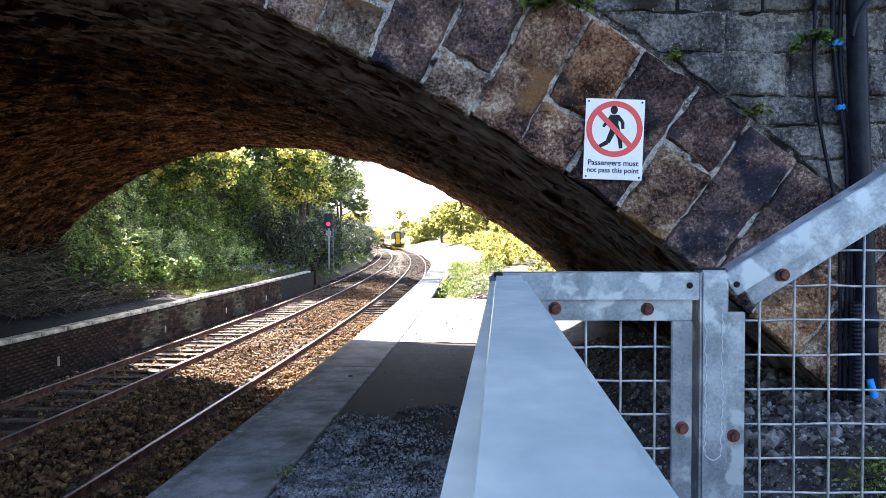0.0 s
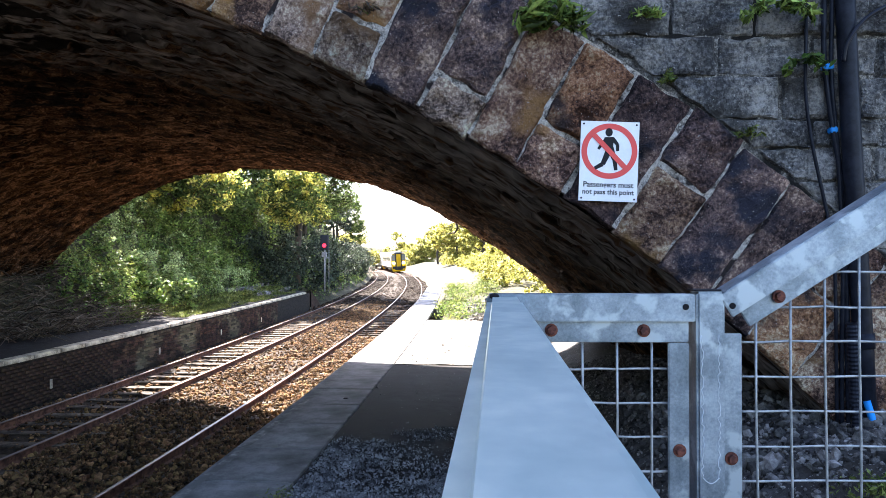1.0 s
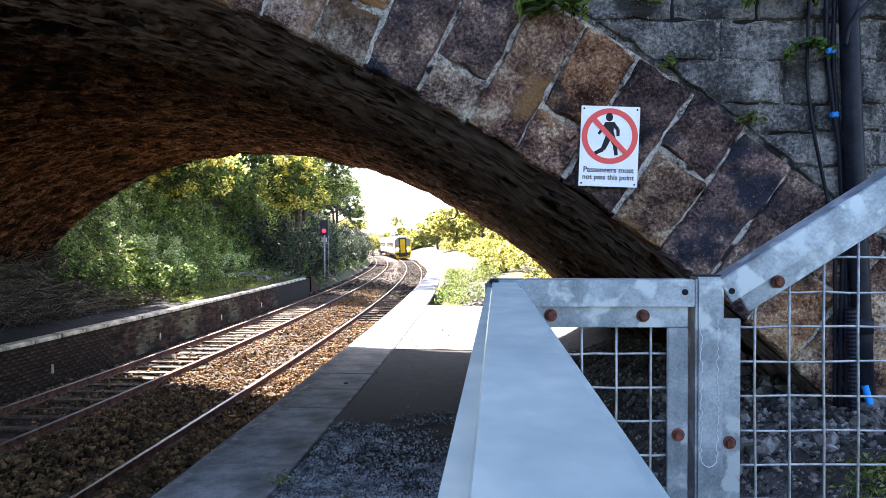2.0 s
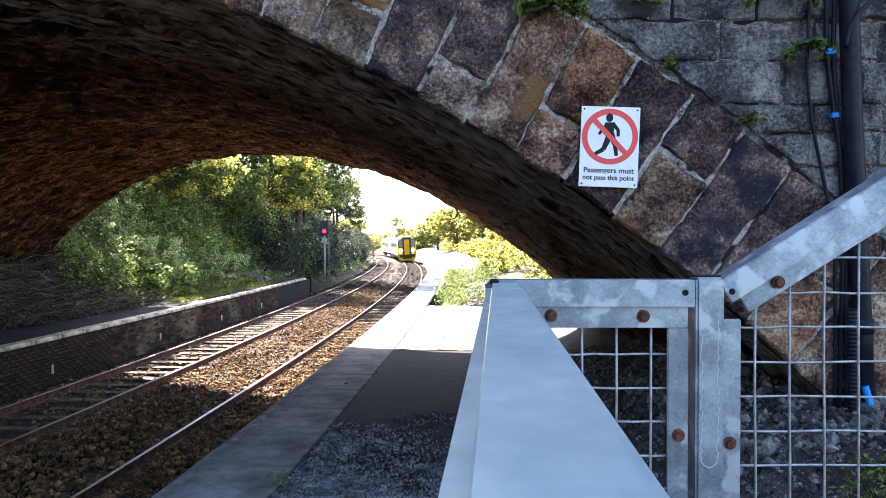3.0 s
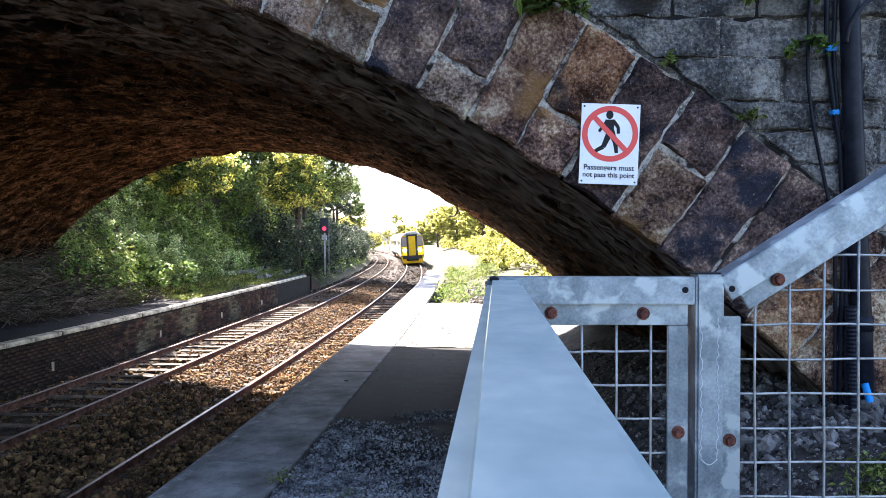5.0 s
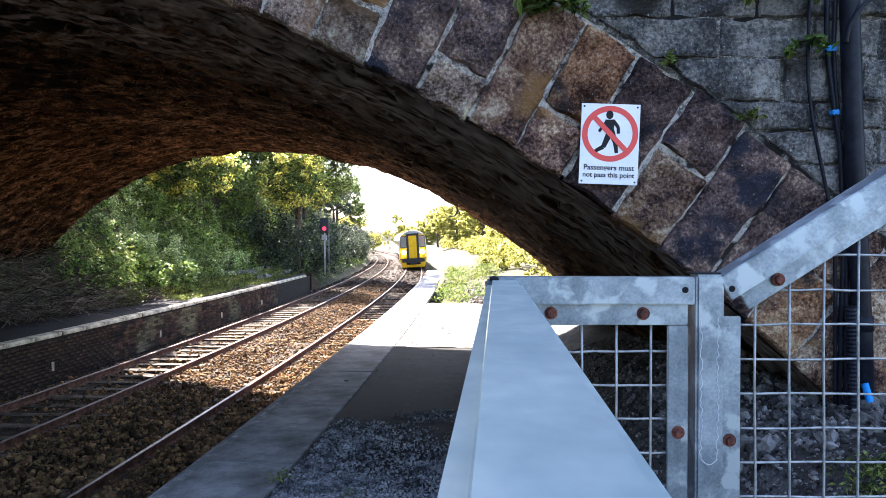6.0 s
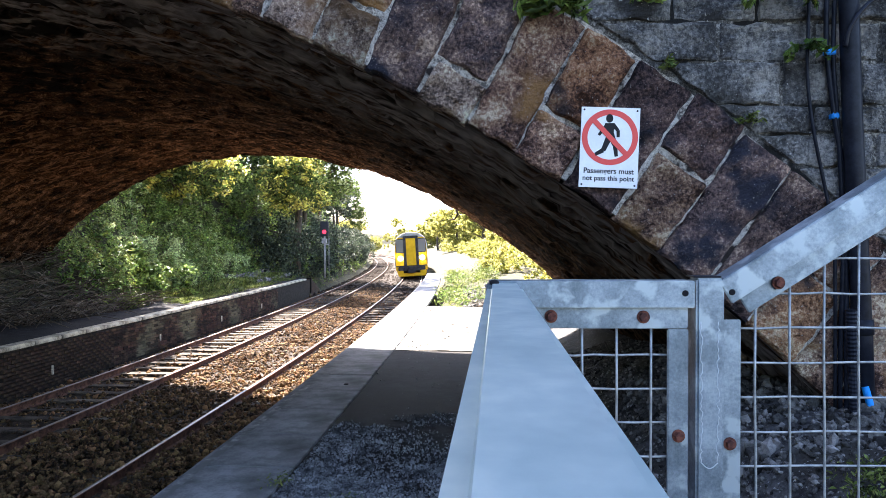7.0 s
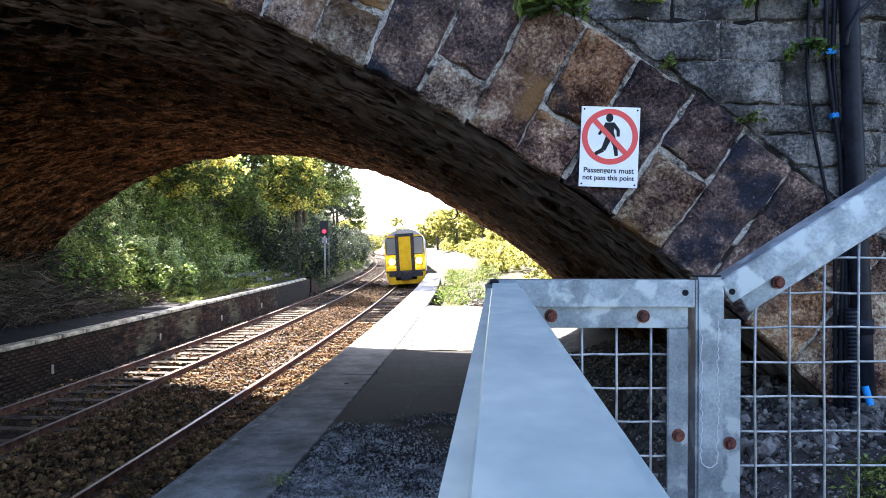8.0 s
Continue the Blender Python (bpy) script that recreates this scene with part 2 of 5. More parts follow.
def arch_point(theta, plane, out=0.0):
    """Point of the arch's edge at theta (radians from the crown, to the right), on a face, out metres outside the soffit."""
    ex, ez = CX + AX * math.sin(theta) * (1 + out / 11.3), CZ + AZ * math.cos(theta) * (1 + out / 11.3)
    y = (plane[0] + plane[1] * ex) / (1 + DRIFT * plane[1])
    return Vector((ex - DRIFT * y, y, ez))


def near_wall(x, z, proud=0.0):
    return Vector((x + proud * 0.075, NEAR[0] + NEAR[1] * x - proud, z))


# ---- ground and track bed
def ground_z(x, y):
    """Ground: the track bed, the cutting's bank on the far side, the rubble by the abutment."""
    xs = x + (0.0009 * y * y if y > 0 else 0)
    z = -0.42 + 0.03 * fbm(x, y, 0, 0.7)
    xs -= 1.5 * step(37, 45, y) if xs < -8 else 0
    if xs < -11.2:
        z += 1.25 * step(-11.2, -11.9, xs) + 7.5 * step(-11.3, -19.5, xs)
    if xs > -1.9:
        z += 1.28 * step(-2.35, -1.75, xs) + 0.9 * step(20, 45, y) * step(-1.5, 3, xs)
    return z


def ground_fn(u, v):
    sx = (u - 0.5) * 2
    sy = (v - 0.25) / 0.75
    x = -4 + math.copysign(abs(sx) ** 2.6, sx) * 900 + sx * 45
    y = (sy ** 2.4 * 1500 + sy * 70) if sy >= 0 else -abs(sy * 3) ** 2 * 300 + sy * 40
    return (bent(x, min(y, 260)), y, ground_z(bent(x, min(y, 260)), min(y, 260)))


M_GRASSY = material("grassy_earth", [(0.3, (0.022, 0.020, 0.011)), (0.7, (0.085, 0.078, 0.038))], 3, 9, bump=0.8, dist=0.05)
sheet("ground", 150, 150, ground_fn, M_GRASSY, label="grassy earth round the railway cutting", category="ground", kind="structure")

# ballast bed with shoulders
sheet("track_bed", 24, 120, lambda u, v: (bent(-9.15 + 6.5 * u, -6 + 226 * v ** 1.4), -6 + 226 * v ** 1.4,
      -0.17 + 0.05 * fbm(u * 6, v * 200, 3, 1.0) + 0.05 * math.exp(-((u - 0.5) / 0.12) ** 2)), M_BED,
      label="bed of brown stone ballast under two tracks", category="track bed", kind="structure")


def rail(x0, label, band):
    """Flat-bottomed rail along the curve: rusty web and foot, polished running band."""
    ys = [-6 + i * 2.0 for i in range(18)] + [30 + i * 4.0 for i in range(48)]
    prof = [(-0.066, -0.158), (0.066, -0.158), (0.066, -0.146), (0.012, -0.125), (0.010, -0.045), (0.034, -0.032), (0.036, -0.010), (-0.036, -0.010), (-0.034, -0.032), (-0.010, -0.045), (-0.012, -0.125), (-0.066, -0.146)]
    ob = base("rail", label=label, category="rail", group="running rails")
    for nm, pr, mat in (("rail_body", prof, M_RUST), ("running_band", [(-0.034, -0.0098), (0.018, -0.0098), (0.002, 0.0), (-0.022, 0.0)], band)):
        vs, fs, k = [], [], len(pr)
        for i, y in enumerate(ys):
            vs += [(bent(x0 + px, y), y, pz) for px, pz in pr]
            if i:
                fs += [((i - 1) * k + j, (i - 1) * k + (j + 1) % k, i * k + (j + 1) % k, i * k + j) for j in range(k)]
        put(nm, mesh_of(nm, vs, fs, mat), ob)
    return ob


RAILS = (-8.48, -6.98, -4.75, -3.245)
for rx in RAILS:
    rail(rx, "long rusty steel rail with a worn top on sleepers", M_STEEL if rx > -5 else M_DULL)


def sleepers(x0, name):
    ob = base(name, label="row of weathered sleepers under the rails", category="sleepers", kind="structure")
    bm = bmesh.new()
    box(bm, (-1.25, -0.12, -0.30), (1.25, 0.12, -0.135), bevel=0.012)
    me = bpy.data.meshes.new("sleeper")
    bm.to_mesh(me)
    bm.free()
    me.materials.append(M_SLEEPER)
    y, i = 3.0, 0
    while y < 130:
        put("sleeper", me, ob, pose(bent(x0, y) + random.uniform(-0.03, 0.03), y, 0.012 * random.uniform(-1, 1), 0, 0, math.degrees(math.atan(0.0018 * y)) + random.uniform(-0.6, 0.6)))
        y += 0.68 + random.uniform(-0.02, 0.02)
    return ob


sleepers(-7.73, "sleeper_row")
sleepers(-4.0, "sleeper_row")


def rock_field(name, n, fn, size, mat, seed, **tags):
    """Many small rough stones in one mesh; fn(rng) gives the place of one."""
    rng = np.random.default_rng(seed)
    g = 1.618
    shape = np.array([(-1, g, 0), (1, g, 0), (-1, -g, 0), (1, -g, 0), (0, -1, g), (0, 1, g), (0, -1, -g), (0, 1, -g), (g, 0, -1), (g, 0, 1), (-g, 0, -1), (-g, 0, 1)], float) / 1.9
    tri = np.array([(0, 11, 5), (0, 5, 1), (0, 1, 7), (0, 7, 10), (0, 10, 11), (1, 5, 9), (5, 11, 4), (11, 10, 2), (10, 7, 6), (7, 1, 8),
                    (3, 9, 4), (3, 4, 2), (3, 2, 6), (3, 6, 8), (3, 8, 9), (4, 9, 5), (2, 4, 11), (6, 2, 10), (8, 6, 7), (9, 8, 1)])
    vs, fs = np.zeros((n * 12, 3)), np.zeros((n * 20, 3), int)
    for i in range(n):
        p = fn(rng)
        s = size * min(2.6, math.exp(rng.normal() * 0.45))
        w = shape * rng.uniform(0.65, 1.1, (12, 1)) * s * rng.uniform(0.5, 1.3, 3)
        a, t = rng.uniform(0, 6.28), rng.uniform(-0.7, 0.7)
        c, q = math.cos(a), math.sin(a)
        w = w @ np.array([(1, 0, 0), (0, math.cos(t), math.sin(t)), (0, -math.sin(t), math.cos(t))]) @ np.array([(c, q, 0), (-q, c, 0), (0, 0, 1)])
        vs[i * 12:i * 12 + 12] = w + p
        fs[i * 20:i * 20 + 20] = tri + i * 12
    return put(name, mesh_of(name, vs, fs, mat), **tags)


def ballast_at(rng):
    y = 5 + 40 * rng.uniform() ** 1.7
    x = rng.uniform(-9.1, -2.75)
    if (abs(x + 7.73) < 0.72 or abs(x + 4.0) < 0.72) and rng.uniform() < 0.55:
        x = rng.uniform(-6.9, -4.8)
    hump = 0.06 * math.exp(-((x + 5.87) / 0.8) ** 2)
    return np.array((bent(x, y), y, -0.16 + hump + rng.uniform(-0.02, 0.03)))


rock_field("ballast", 36000, ballast_at, 0.027, M_BALLAST, 3, label="loose brown angular ballast stones between the rails", category="ballast", kind="stuff")
rock_field("ballast_fill", 13000, lambda rng: (lambda x, y: np.array((bent(x, y), y, -0.125 + rng.uniform(-0.02, 0.02))))(rng.uniform(-4.65, -2.75), 5 + 20 * rng.uniform() ** 1.5), 0.027, M_BALLAST, 13,
           label="ballast stones heaped over the sleepers beside the platform", category="ballast", kind="stuff")

rock_field("far_ballast", 9000, lambda rng: (lambda x, y: np.array((bent(x, y), y, -0.15)))(rng.uniform(-9.3, -2.6), 38 + 62 * rng.uniform() ** 1.4), 0.055, M_BED, 14,
           label="brown ballast further along the line", category="ballast", kind="stuff")

# ---- the platform on this side
P_EDGE, S_EDGE, P_TOP = -2.67, -1.74, 0.90
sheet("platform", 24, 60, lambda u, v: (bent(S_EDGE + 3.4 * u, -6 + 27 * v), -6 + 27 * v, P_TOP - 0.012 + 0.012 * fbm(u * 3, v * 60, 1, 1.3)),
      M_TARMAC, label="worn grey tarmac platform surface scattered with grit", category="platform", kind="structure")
wallp = sheet("platform_wall", 60, 1, lambda u, v: (bent(P_EDGE + 0.10, -6 + 50 * u), -6 + 50 * u, -0.45 + 1.26 * v), M_BRICKWALL,
              label="dark brick face of the platform", category="wall", kind="structure")
coping = base("platform_coping", label="row of smooth grey concrete edge slabs along the platform", category="coping", kind="structure")
bm = bmesh.new()
box(bm, (P_EDGE, -0.524, P_TOP - 0.10), (S_EDGE - 0.012, 0.524, P_TOP), bevel=0.008)
slab_me = bpy.data.meshes.new("slab")
bm.to_mesh(slab_me)
bm.free()
slab_me.materials.append(M_SLAB)
yy = 12.31 + 0.53 - 1.06 * 16
while yy < 44:
    put("slab", slab_me, coping, pose(bent(0, yy), yy, random.uniform(-0.004, 0.004), 0, 0, math.degrees(math.atan(0.0018 * max(yy, 0)))))
    yy += 1.06

# worn pale line along the slabs' outer edge
M_EDGELINE = material("worn_edge_paint", [(0.3, (0.13, 0.125, 0.115)), (0.5, (0.25, 0.24, 0.22)), (0.7, (0.47, 0.45, 0.41))], 9, 12, bump=0.5, dist=0.006, spots=(0.15, 0.145, 0.135), spot_scale=3.0, spot_at=(0.42, 0.58))
sheet("edge_line", 3, 60, lambda u, v: (P_EDGE + 0.014 + (0.085 + 0.02 * fbm(v * 40, 0, 2, 1.0)) * u, -6 + 15.5 * v, P_TOP + 0.006), M_EDGELINE, coping, label="worn pale line painted on the slab edge")

# pale from where the bridge's shadow ends: sunlight put into the grit's colour
M_GRIT = material("sun_tinted_grit", [(0.36, (0.05, 0.043, 0.037)), (0.48, (0.22, 0.195, 0.17)), (0.66, (0.46, 0.42, 0.37))], 8, 13, bump=0.9, dist=0.02, fine=60)
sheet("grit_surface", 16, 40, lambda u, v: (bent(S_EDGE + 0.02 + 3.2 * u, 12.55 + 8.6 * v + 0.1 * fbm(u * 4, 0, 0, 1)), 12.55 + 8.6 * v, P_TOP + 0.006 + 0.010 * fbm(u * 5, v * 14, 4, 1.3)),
      M_GRIT, label="gritty platform surface past the bridge, sunlight put into its pale colour", category="platform", kind="structure")
# rubble bank beside the platform, rising to the abutment


def bank_z(x, y):
    near = 1.0 - step(5.5, 12, y)
    top = 0.95 * step(0.35, 1.9, x) * (0.45 + 0.55 * near) + 0.12 * step(1.6, 3.2, x)
    return P_TOP + 0.004 + top + 0.05 * fbm(x, y, 5, 1.6) * step(0.2, 0.9, x)


sheet("rubble_bank", 60, 90, lambda u, v: ((lambda x, y: (x, y, bank_z(x, y) if x > -0.19 else P_TOP - 0.05))(-0.2 + 5.2 * u, -4 + 18 * v)), M_SOIL,
      label="stony grey soil bank strewn with rubble", category="bank", kind="structure")


def rubble_at(rng):
    x, y = rng.uniform(0.5, 3.6), 1.6 + 9 * rng.uniform() ** 1.9
    return np.array((x, y, bank_z(x, y) + 0.005))


M_RUBBLE = material("grey_rubble", [(0.3, (0.042, 0.039, 0.036)), (0.7, (0.20, 0.185, 0.165))], 6, 8, bump=0.7, dist=0.01, random_tint=0.85, island=True)
rock_field("rubble", 20000, rubble_at, 0.012, M_RUBBLE, 5, label="loose pale and grey rubble stones on the bank", category="rubble", kind="stuff")


def heap_at(rng):
    x, y = rng.uniform(1.2, 2.3), rng.uniform(3.6, 7)
    return np.array((x, y, bank_z(x, y) + 0.01))


rock_field("rubble_heap", 900, heap_at, 0.029, M_RUBBLE, 8, label="heap of broken stones at the arch foot", category="rubble", kind="stuff")


def gravel_at(rng):
    for _ in range(6):
        y = 4.3 + 4.0 * rng.uniform() ** 1.3
        x = rng.uniform(-1.72, 0.7)
        if rng.uniform() < 0.80 - 0.22 * (y - 4.5) + 0.9 * fbm(x, y, 8, 0.9) + 0.25 * step(-0.9, 0.3, x):
            break
    else:
        y = 6 + 14 * rng.uniform()
    return np.array((bent(x, y), y, P_TOP - 0.002))


M_GRAVEL = material("platform_gravel", [(0.3, (0.065, 0.065, 0.068)), (0.7, (0.27, 0.265, 0.26))], 6, 8, bump=0.6, dist=0.01, random_tint=0.65, island=True)
rock_field("grit", 42000, gravel_at, 0.0075, M_GRAVEL, 6, label="loose grit and gravel lying on the tarmac", category="grit", kind="stuff")
rock_field("loose_stones", 420, gravel_at, 0.021, M_GRAVEL, 16, label="broken stones lying on the platform tarmac", category="stones", kind="stuff")

rock_field("scattered_stones", 1500, lambda rng: (lambda x, y: np.array((bent(x, y), y, P_TOP + 0.008)))(rng.uniform(-1.6, 1.2), 12.7 + 8 * rng.uniform()), 0.011, M_RUBBLE, 19,
           label="small stones scattered on the pale grit", category="stones", kind="stuff")

# ---- the far platform
L_EDGE = -9.18
sheet("far_platform", 10, 40, lambda u, v: (bent(L_EDGE - 0.26 - 2.96 * u, -6 + 44.3 * v), -6 + 44.3 * v, P_TOP - 0.01 + 0.01 * fbm(u * 3, v * 40, 2, 1.0)), M_TARMAC,
      label="dark disused tarmac platform", category="platform", kind="structure")
far_wall = base("far_platform_wall", label="sooty brick face of the disused platform", category="wall", kind="structure")
sheet("wall_core", 60, 1, lambda u, v: (bent(L_EDGE - 0.06, -6 + 44.3 * u), -6 + 44.3 * u, -0.45 + 1.27 * v), M_JOINT, far_wall)
sheet("platform_end", 1, 1, lambda u, v: (bent(L_EDGE - 0.06 - 3.1 * u, 38.3), 38.3, -0.45 + 1.27 * v), M_BRICKWALL, far_wall)
sheet("end_ramp", 8, 10, lambda u, v: (bent(L_EDGE - 2.9 * u, 38.3 + 3.4 * v), 38.3 + 3.4 * v, P_TOP - 0.02 - 1.15 * v + 0.02 * fbm(u * 4, v * 4, 6)), M_TARMAC, far_wall, label="ramp down from the platform's end")
sheet("ramp_side", 10, 1, lambda u, v: (bent(L_EDGE + 0.004, 38.3 + 3.4 * u), 38.3 + 3.4 * u, -0.5 + (1.37 - 1.15 * u) * v), M_BRICKWALL, far_wall)
bm = bmesh.new()
box(bm, (-0.05, -0.106, -0.031), (0.045, 0.106, 0.031), bevel=0.004)
brick_me = bpy.data.meshes.new("brick")
bm.to_mesh(brick_me)
bm.free()
brick_me.materials.append(M_BRICKWALL)
rk = random.Random(31)
rest_v, rest_f = [], []
for row in range(12):
    for i in range(90):
        by = 10.7 + i * 0.225 + (0.11 if row % 2 else 0)
        bz, bx = -0.10 + row * 0.075, bent(L_EDGE - 0.06, by) + rk.uniform(-0.006, 0.006)
        if by < 16.2:
            put("brick", brick_me, far_wall, pose(bx, by, bz, 0, 0, rk.uniform(-1, 1)))
        else:
            k = len(rest_v)
            rest_v += [(bx + sx * 0.045, by + sy * 0.106, bz + sz * 0.031) for sx in (-1, 1) for sy in (-1, 1) for sz in (-1, 1)]
            rest_f += [tuple(k + q for q in f) for f in ((0, 1, 3, 2), (4, 6, 7, 5), (0, 4, 5, 1), (2, 3, 7, 6), (0, 2, 6, 4), (1, 5, 7, 3))]
put("brickwork", mesh_of("brickwork", rest_v, rest_f, M_BRICKREST), far_wall, kind="stuff")
far_coping = base("far_coping", label="worn white-painted coping stones on the disused platform", category="coping", kind="structure")
bm = bmesh.new()
box(bm, (L_EDGE - 0.27, -0.446, P_TOP - 0.09), (L_EDGE, 0.446, P_TOP), bevel=0.012)
cop_me = bpy.data.meshes.new("coping_stone")
bm.to_mesh(cop_me)
bm.free()
cop_me.materials.append(M_WHITE_EDGE)
yy = -5.0
while yy < 38:
    put("coping_stone", cop_me, far_coping, pose(bent(0, yy), yy, random.uniform(-0.006, 0.006), 0, 0, math.degrees(math.atan(0.0018 * max(yy, 0))) + random.uniform(-0.3, 0.3)))
    yy += 0.90

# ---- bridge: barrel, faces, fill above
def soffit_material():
    """Old brickwork: single bricks of many browns, flaked, under sooty darkening with shade put in, deepest towards the
    near face.
    """
    m = material("sooty_shaded_soffit", [(0.26, (0.004, 0.003, 0.003)), (0.46, (0.027, 0.0125, 0.006)), (0.62, (0.085, 0.040, 0.019)), (0.80, (0.30, 0.165, 0.085))], 3.0, 14, bump=1.0, dist=0.12,
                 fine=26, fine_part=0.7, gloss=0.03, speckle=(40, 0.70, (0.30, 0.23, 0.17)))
    n, l = m.node_tree.nodes, m.node_tree.links
    b = n["Principled BSDF"]
    col = b.inputs["Base Color"].links[0].from_socket
    geo = n.new("ShaderNodeTexCoord")

    def noise_at(scale, detail, lo, hi, stretch=(1, 1, 1)):
        mp = n.new("ShaderNodeMapping")
        mp.inputs["Scale"].default_value = stretch
        l.new(geo.outputs["Object"], mp.inputs["Vector"])
        t = n.new("ShaderNodeTexNoise")
        t.inputs["Scale"].default_value, t.inputs["Detail"].default_value = scale, detail
        l.new(mp.outputs[0], t.inputs["Vector"])
        r = n.new("ShaderNodeMapRange")
        r.inputs["From Min"].default_value, r.inputs["From Max"].default_value = lo, hi
        l.new(t.outputs["Fac"], r.inputs["Value"])
        return r.outputs[0]

    def math_node(op, a, c):
        k = n.new("ShaderNodeMath")
        k.operation = op
        for i, q in enumerate((a, c)):
            if isinstance(q, float):
                k.inputs[i].default_value = q
            else:
                l.new(q, k.inputs[i])
        return k.outputs[0]

    def mixed(f, a, c, blend="MIX"):
        k = n.new("ShaderNodeMix")
        k.data_type, k.blend_type = "RGBA", blend
        l.new(f, k.inputs["Factor"])
        l.new(a, k.inputs["A"])
        if isinstance(c, tuple):
            k.inputs["B"].default_value = (*c, 1)
        else:
            l.new(c, k.inputs["B"])
        return k.outputs["Result"]

    # flaked patches that show clean brown brick, drawn out round the barrel
    flakes = math_node("MULTIPLY", noise_at(3.0, 9.0, 0.53, 0.58, (1, 3.0, 1)), noise_at(0.55, 4.0, 0.42, 0.60))
    col = mixed(math_node("MULTIPLY", flakes, 0.8), col, (0.23, 0.125, 0.065))
    # the ring stones run a metre or so into the barrel: greyer than the brick
    depth = n.new("ShaderNodeMapRange")
    depth.inputs["From Min"].default_value, depth.inputs["From Max"].default_value = 7.8, 5.6
    sep = n.new("ShaderNodeSeparateXYZ")
    l.new(geo.outputs["Object"], sep.inputs[0])
    l.new(sep.outputs["Y"], depth.inputs["Value"])
    grey = noise_at(3.4, 12.0, 0.40, 0.66, (1, 2.4, 1))
    ring = mixed(grey, mixed(grey, col, (0.030, 0.025, 0.025)), (0.62, 0.54, 0.48))
    col = mixed(depth.outputs[0], col, ring)
    # sooty crust and painted shade in one mask: broken edges, deeper near the mouth
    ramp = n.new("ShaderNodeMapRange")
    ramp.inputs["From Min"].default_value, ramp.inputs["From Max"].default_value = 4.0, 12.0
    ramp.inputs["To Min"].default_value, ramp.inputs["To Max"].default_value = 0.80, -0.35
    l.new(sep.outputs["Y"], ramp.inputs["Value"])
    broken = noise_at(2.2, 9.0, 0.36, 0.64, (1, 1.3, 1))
    over = n.new("ShaderNodeMapRange")   # dark over the tracks; fades on the platform side that the front sky lights
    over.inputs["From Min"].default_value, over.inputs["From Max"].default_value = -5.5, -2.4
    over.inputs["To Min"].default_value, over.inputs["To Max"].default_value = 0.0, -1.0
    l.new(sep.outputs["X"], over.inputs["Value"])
    soot_and_shade = math_node("ADD", math_node("ADD", ramp.outputs[0], over.outputs[0]), broken)
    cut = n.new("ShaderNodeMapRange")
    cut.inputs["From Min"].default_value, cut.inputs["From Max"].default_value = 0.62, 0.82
    l.new(soot_and_shade, cut.inputs["Value"])
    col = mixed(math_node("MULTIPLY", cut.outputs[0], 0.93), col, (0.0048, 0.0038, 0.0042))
    l.new(col, b.inputs["Base Color"])
    return m


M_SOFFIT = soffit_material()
T0, T1 = radians(-62), radians(57)


def soffit_fn(u, v):
    th = T0 + (T1 - T0) * u
    a, b = arch_point(th, NEAR), arch_point(th, FAR)
    p = a.lerp(b, v)
    # brick courses along the barrel, each brick a little in or out
    row = math.floor((th - T0) * 11.3 / 0.16)
    col = math.floor(p.y / 0.20 + 0.5 * (row % 2) + 0.8 * noise.noise(Vector((row * 3.7, 0.5, 0.5))))
    cell = noise.cell(Vector((row + 0.5, col + 0.5, 0.5)))
    lump = (0.050 * cell * cell + 0.025 * (cell > 0.92) + 0.050 * noise.noise(Vector((p.x * 1.6, p.y * 2.2, p.z * 1.6))) + 0.016 * noise.noise(Vector((p.x * 13, p.y * 16, p.z * 13)))) * min(1, v * 40)
    n = Vector((math.sin(th) / AX, 0, math.cos(th) / AZ)).normalized()
    return p + n * lump


bridge = base("bridge", label="old stone road bridge with a wide brick arch", category="bridge", kind="structure")
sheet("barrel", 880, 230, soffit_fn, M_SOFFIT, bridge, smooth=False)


def spandrel(name, plane, mat, set_back, inner=0.0, outer=5.6):
    """Face wall: a thick ring-shaped slab from the soffit outwards."""
    vs, fs, k = [], [], 120
    for i in range(k + 1):
        th = radians(-62) + radians(124) * i / k
        for d in (0.0, 0.45):
            for o in (inner, outer):
                p = arch_point(th, plane, o)
                vs.append((p.x, p.y + (set_back + d if plane is NEAR else -set_back - d), p.z))
        if i:
            a, b = (i - 1) * 4, i * 4
            fs += [(a, a + 1, b + 1, b), (a + 2, b + 2, b + 3, a + 3), (a + 1, a + 3, b + 3, b + 1), (a, b, b + 2, a + 2)]
    return put(name, mesh_of(name, vs, fs, mat), bridge)


spandrel("ring_core", NEAR, M_MORTAR, 0.007, 0.035, 0.905)
spandrel("face_core", NEAR, M_OLDJOINT, 0.004, 0.905, 5.6)
spandrel("far_face", FAR, M_VOUSSOIR, 0.0, 0.15)
# road deck that closes the bridge above
sheet("deck", 60, 2, lambda u, v: (lambda th: arch_point(th, NEAR, 5.5).lerp(arch_point(th, FAR, 5.5), v))(radians(-62) + radians(124) * u), M_SOIL, bridge)


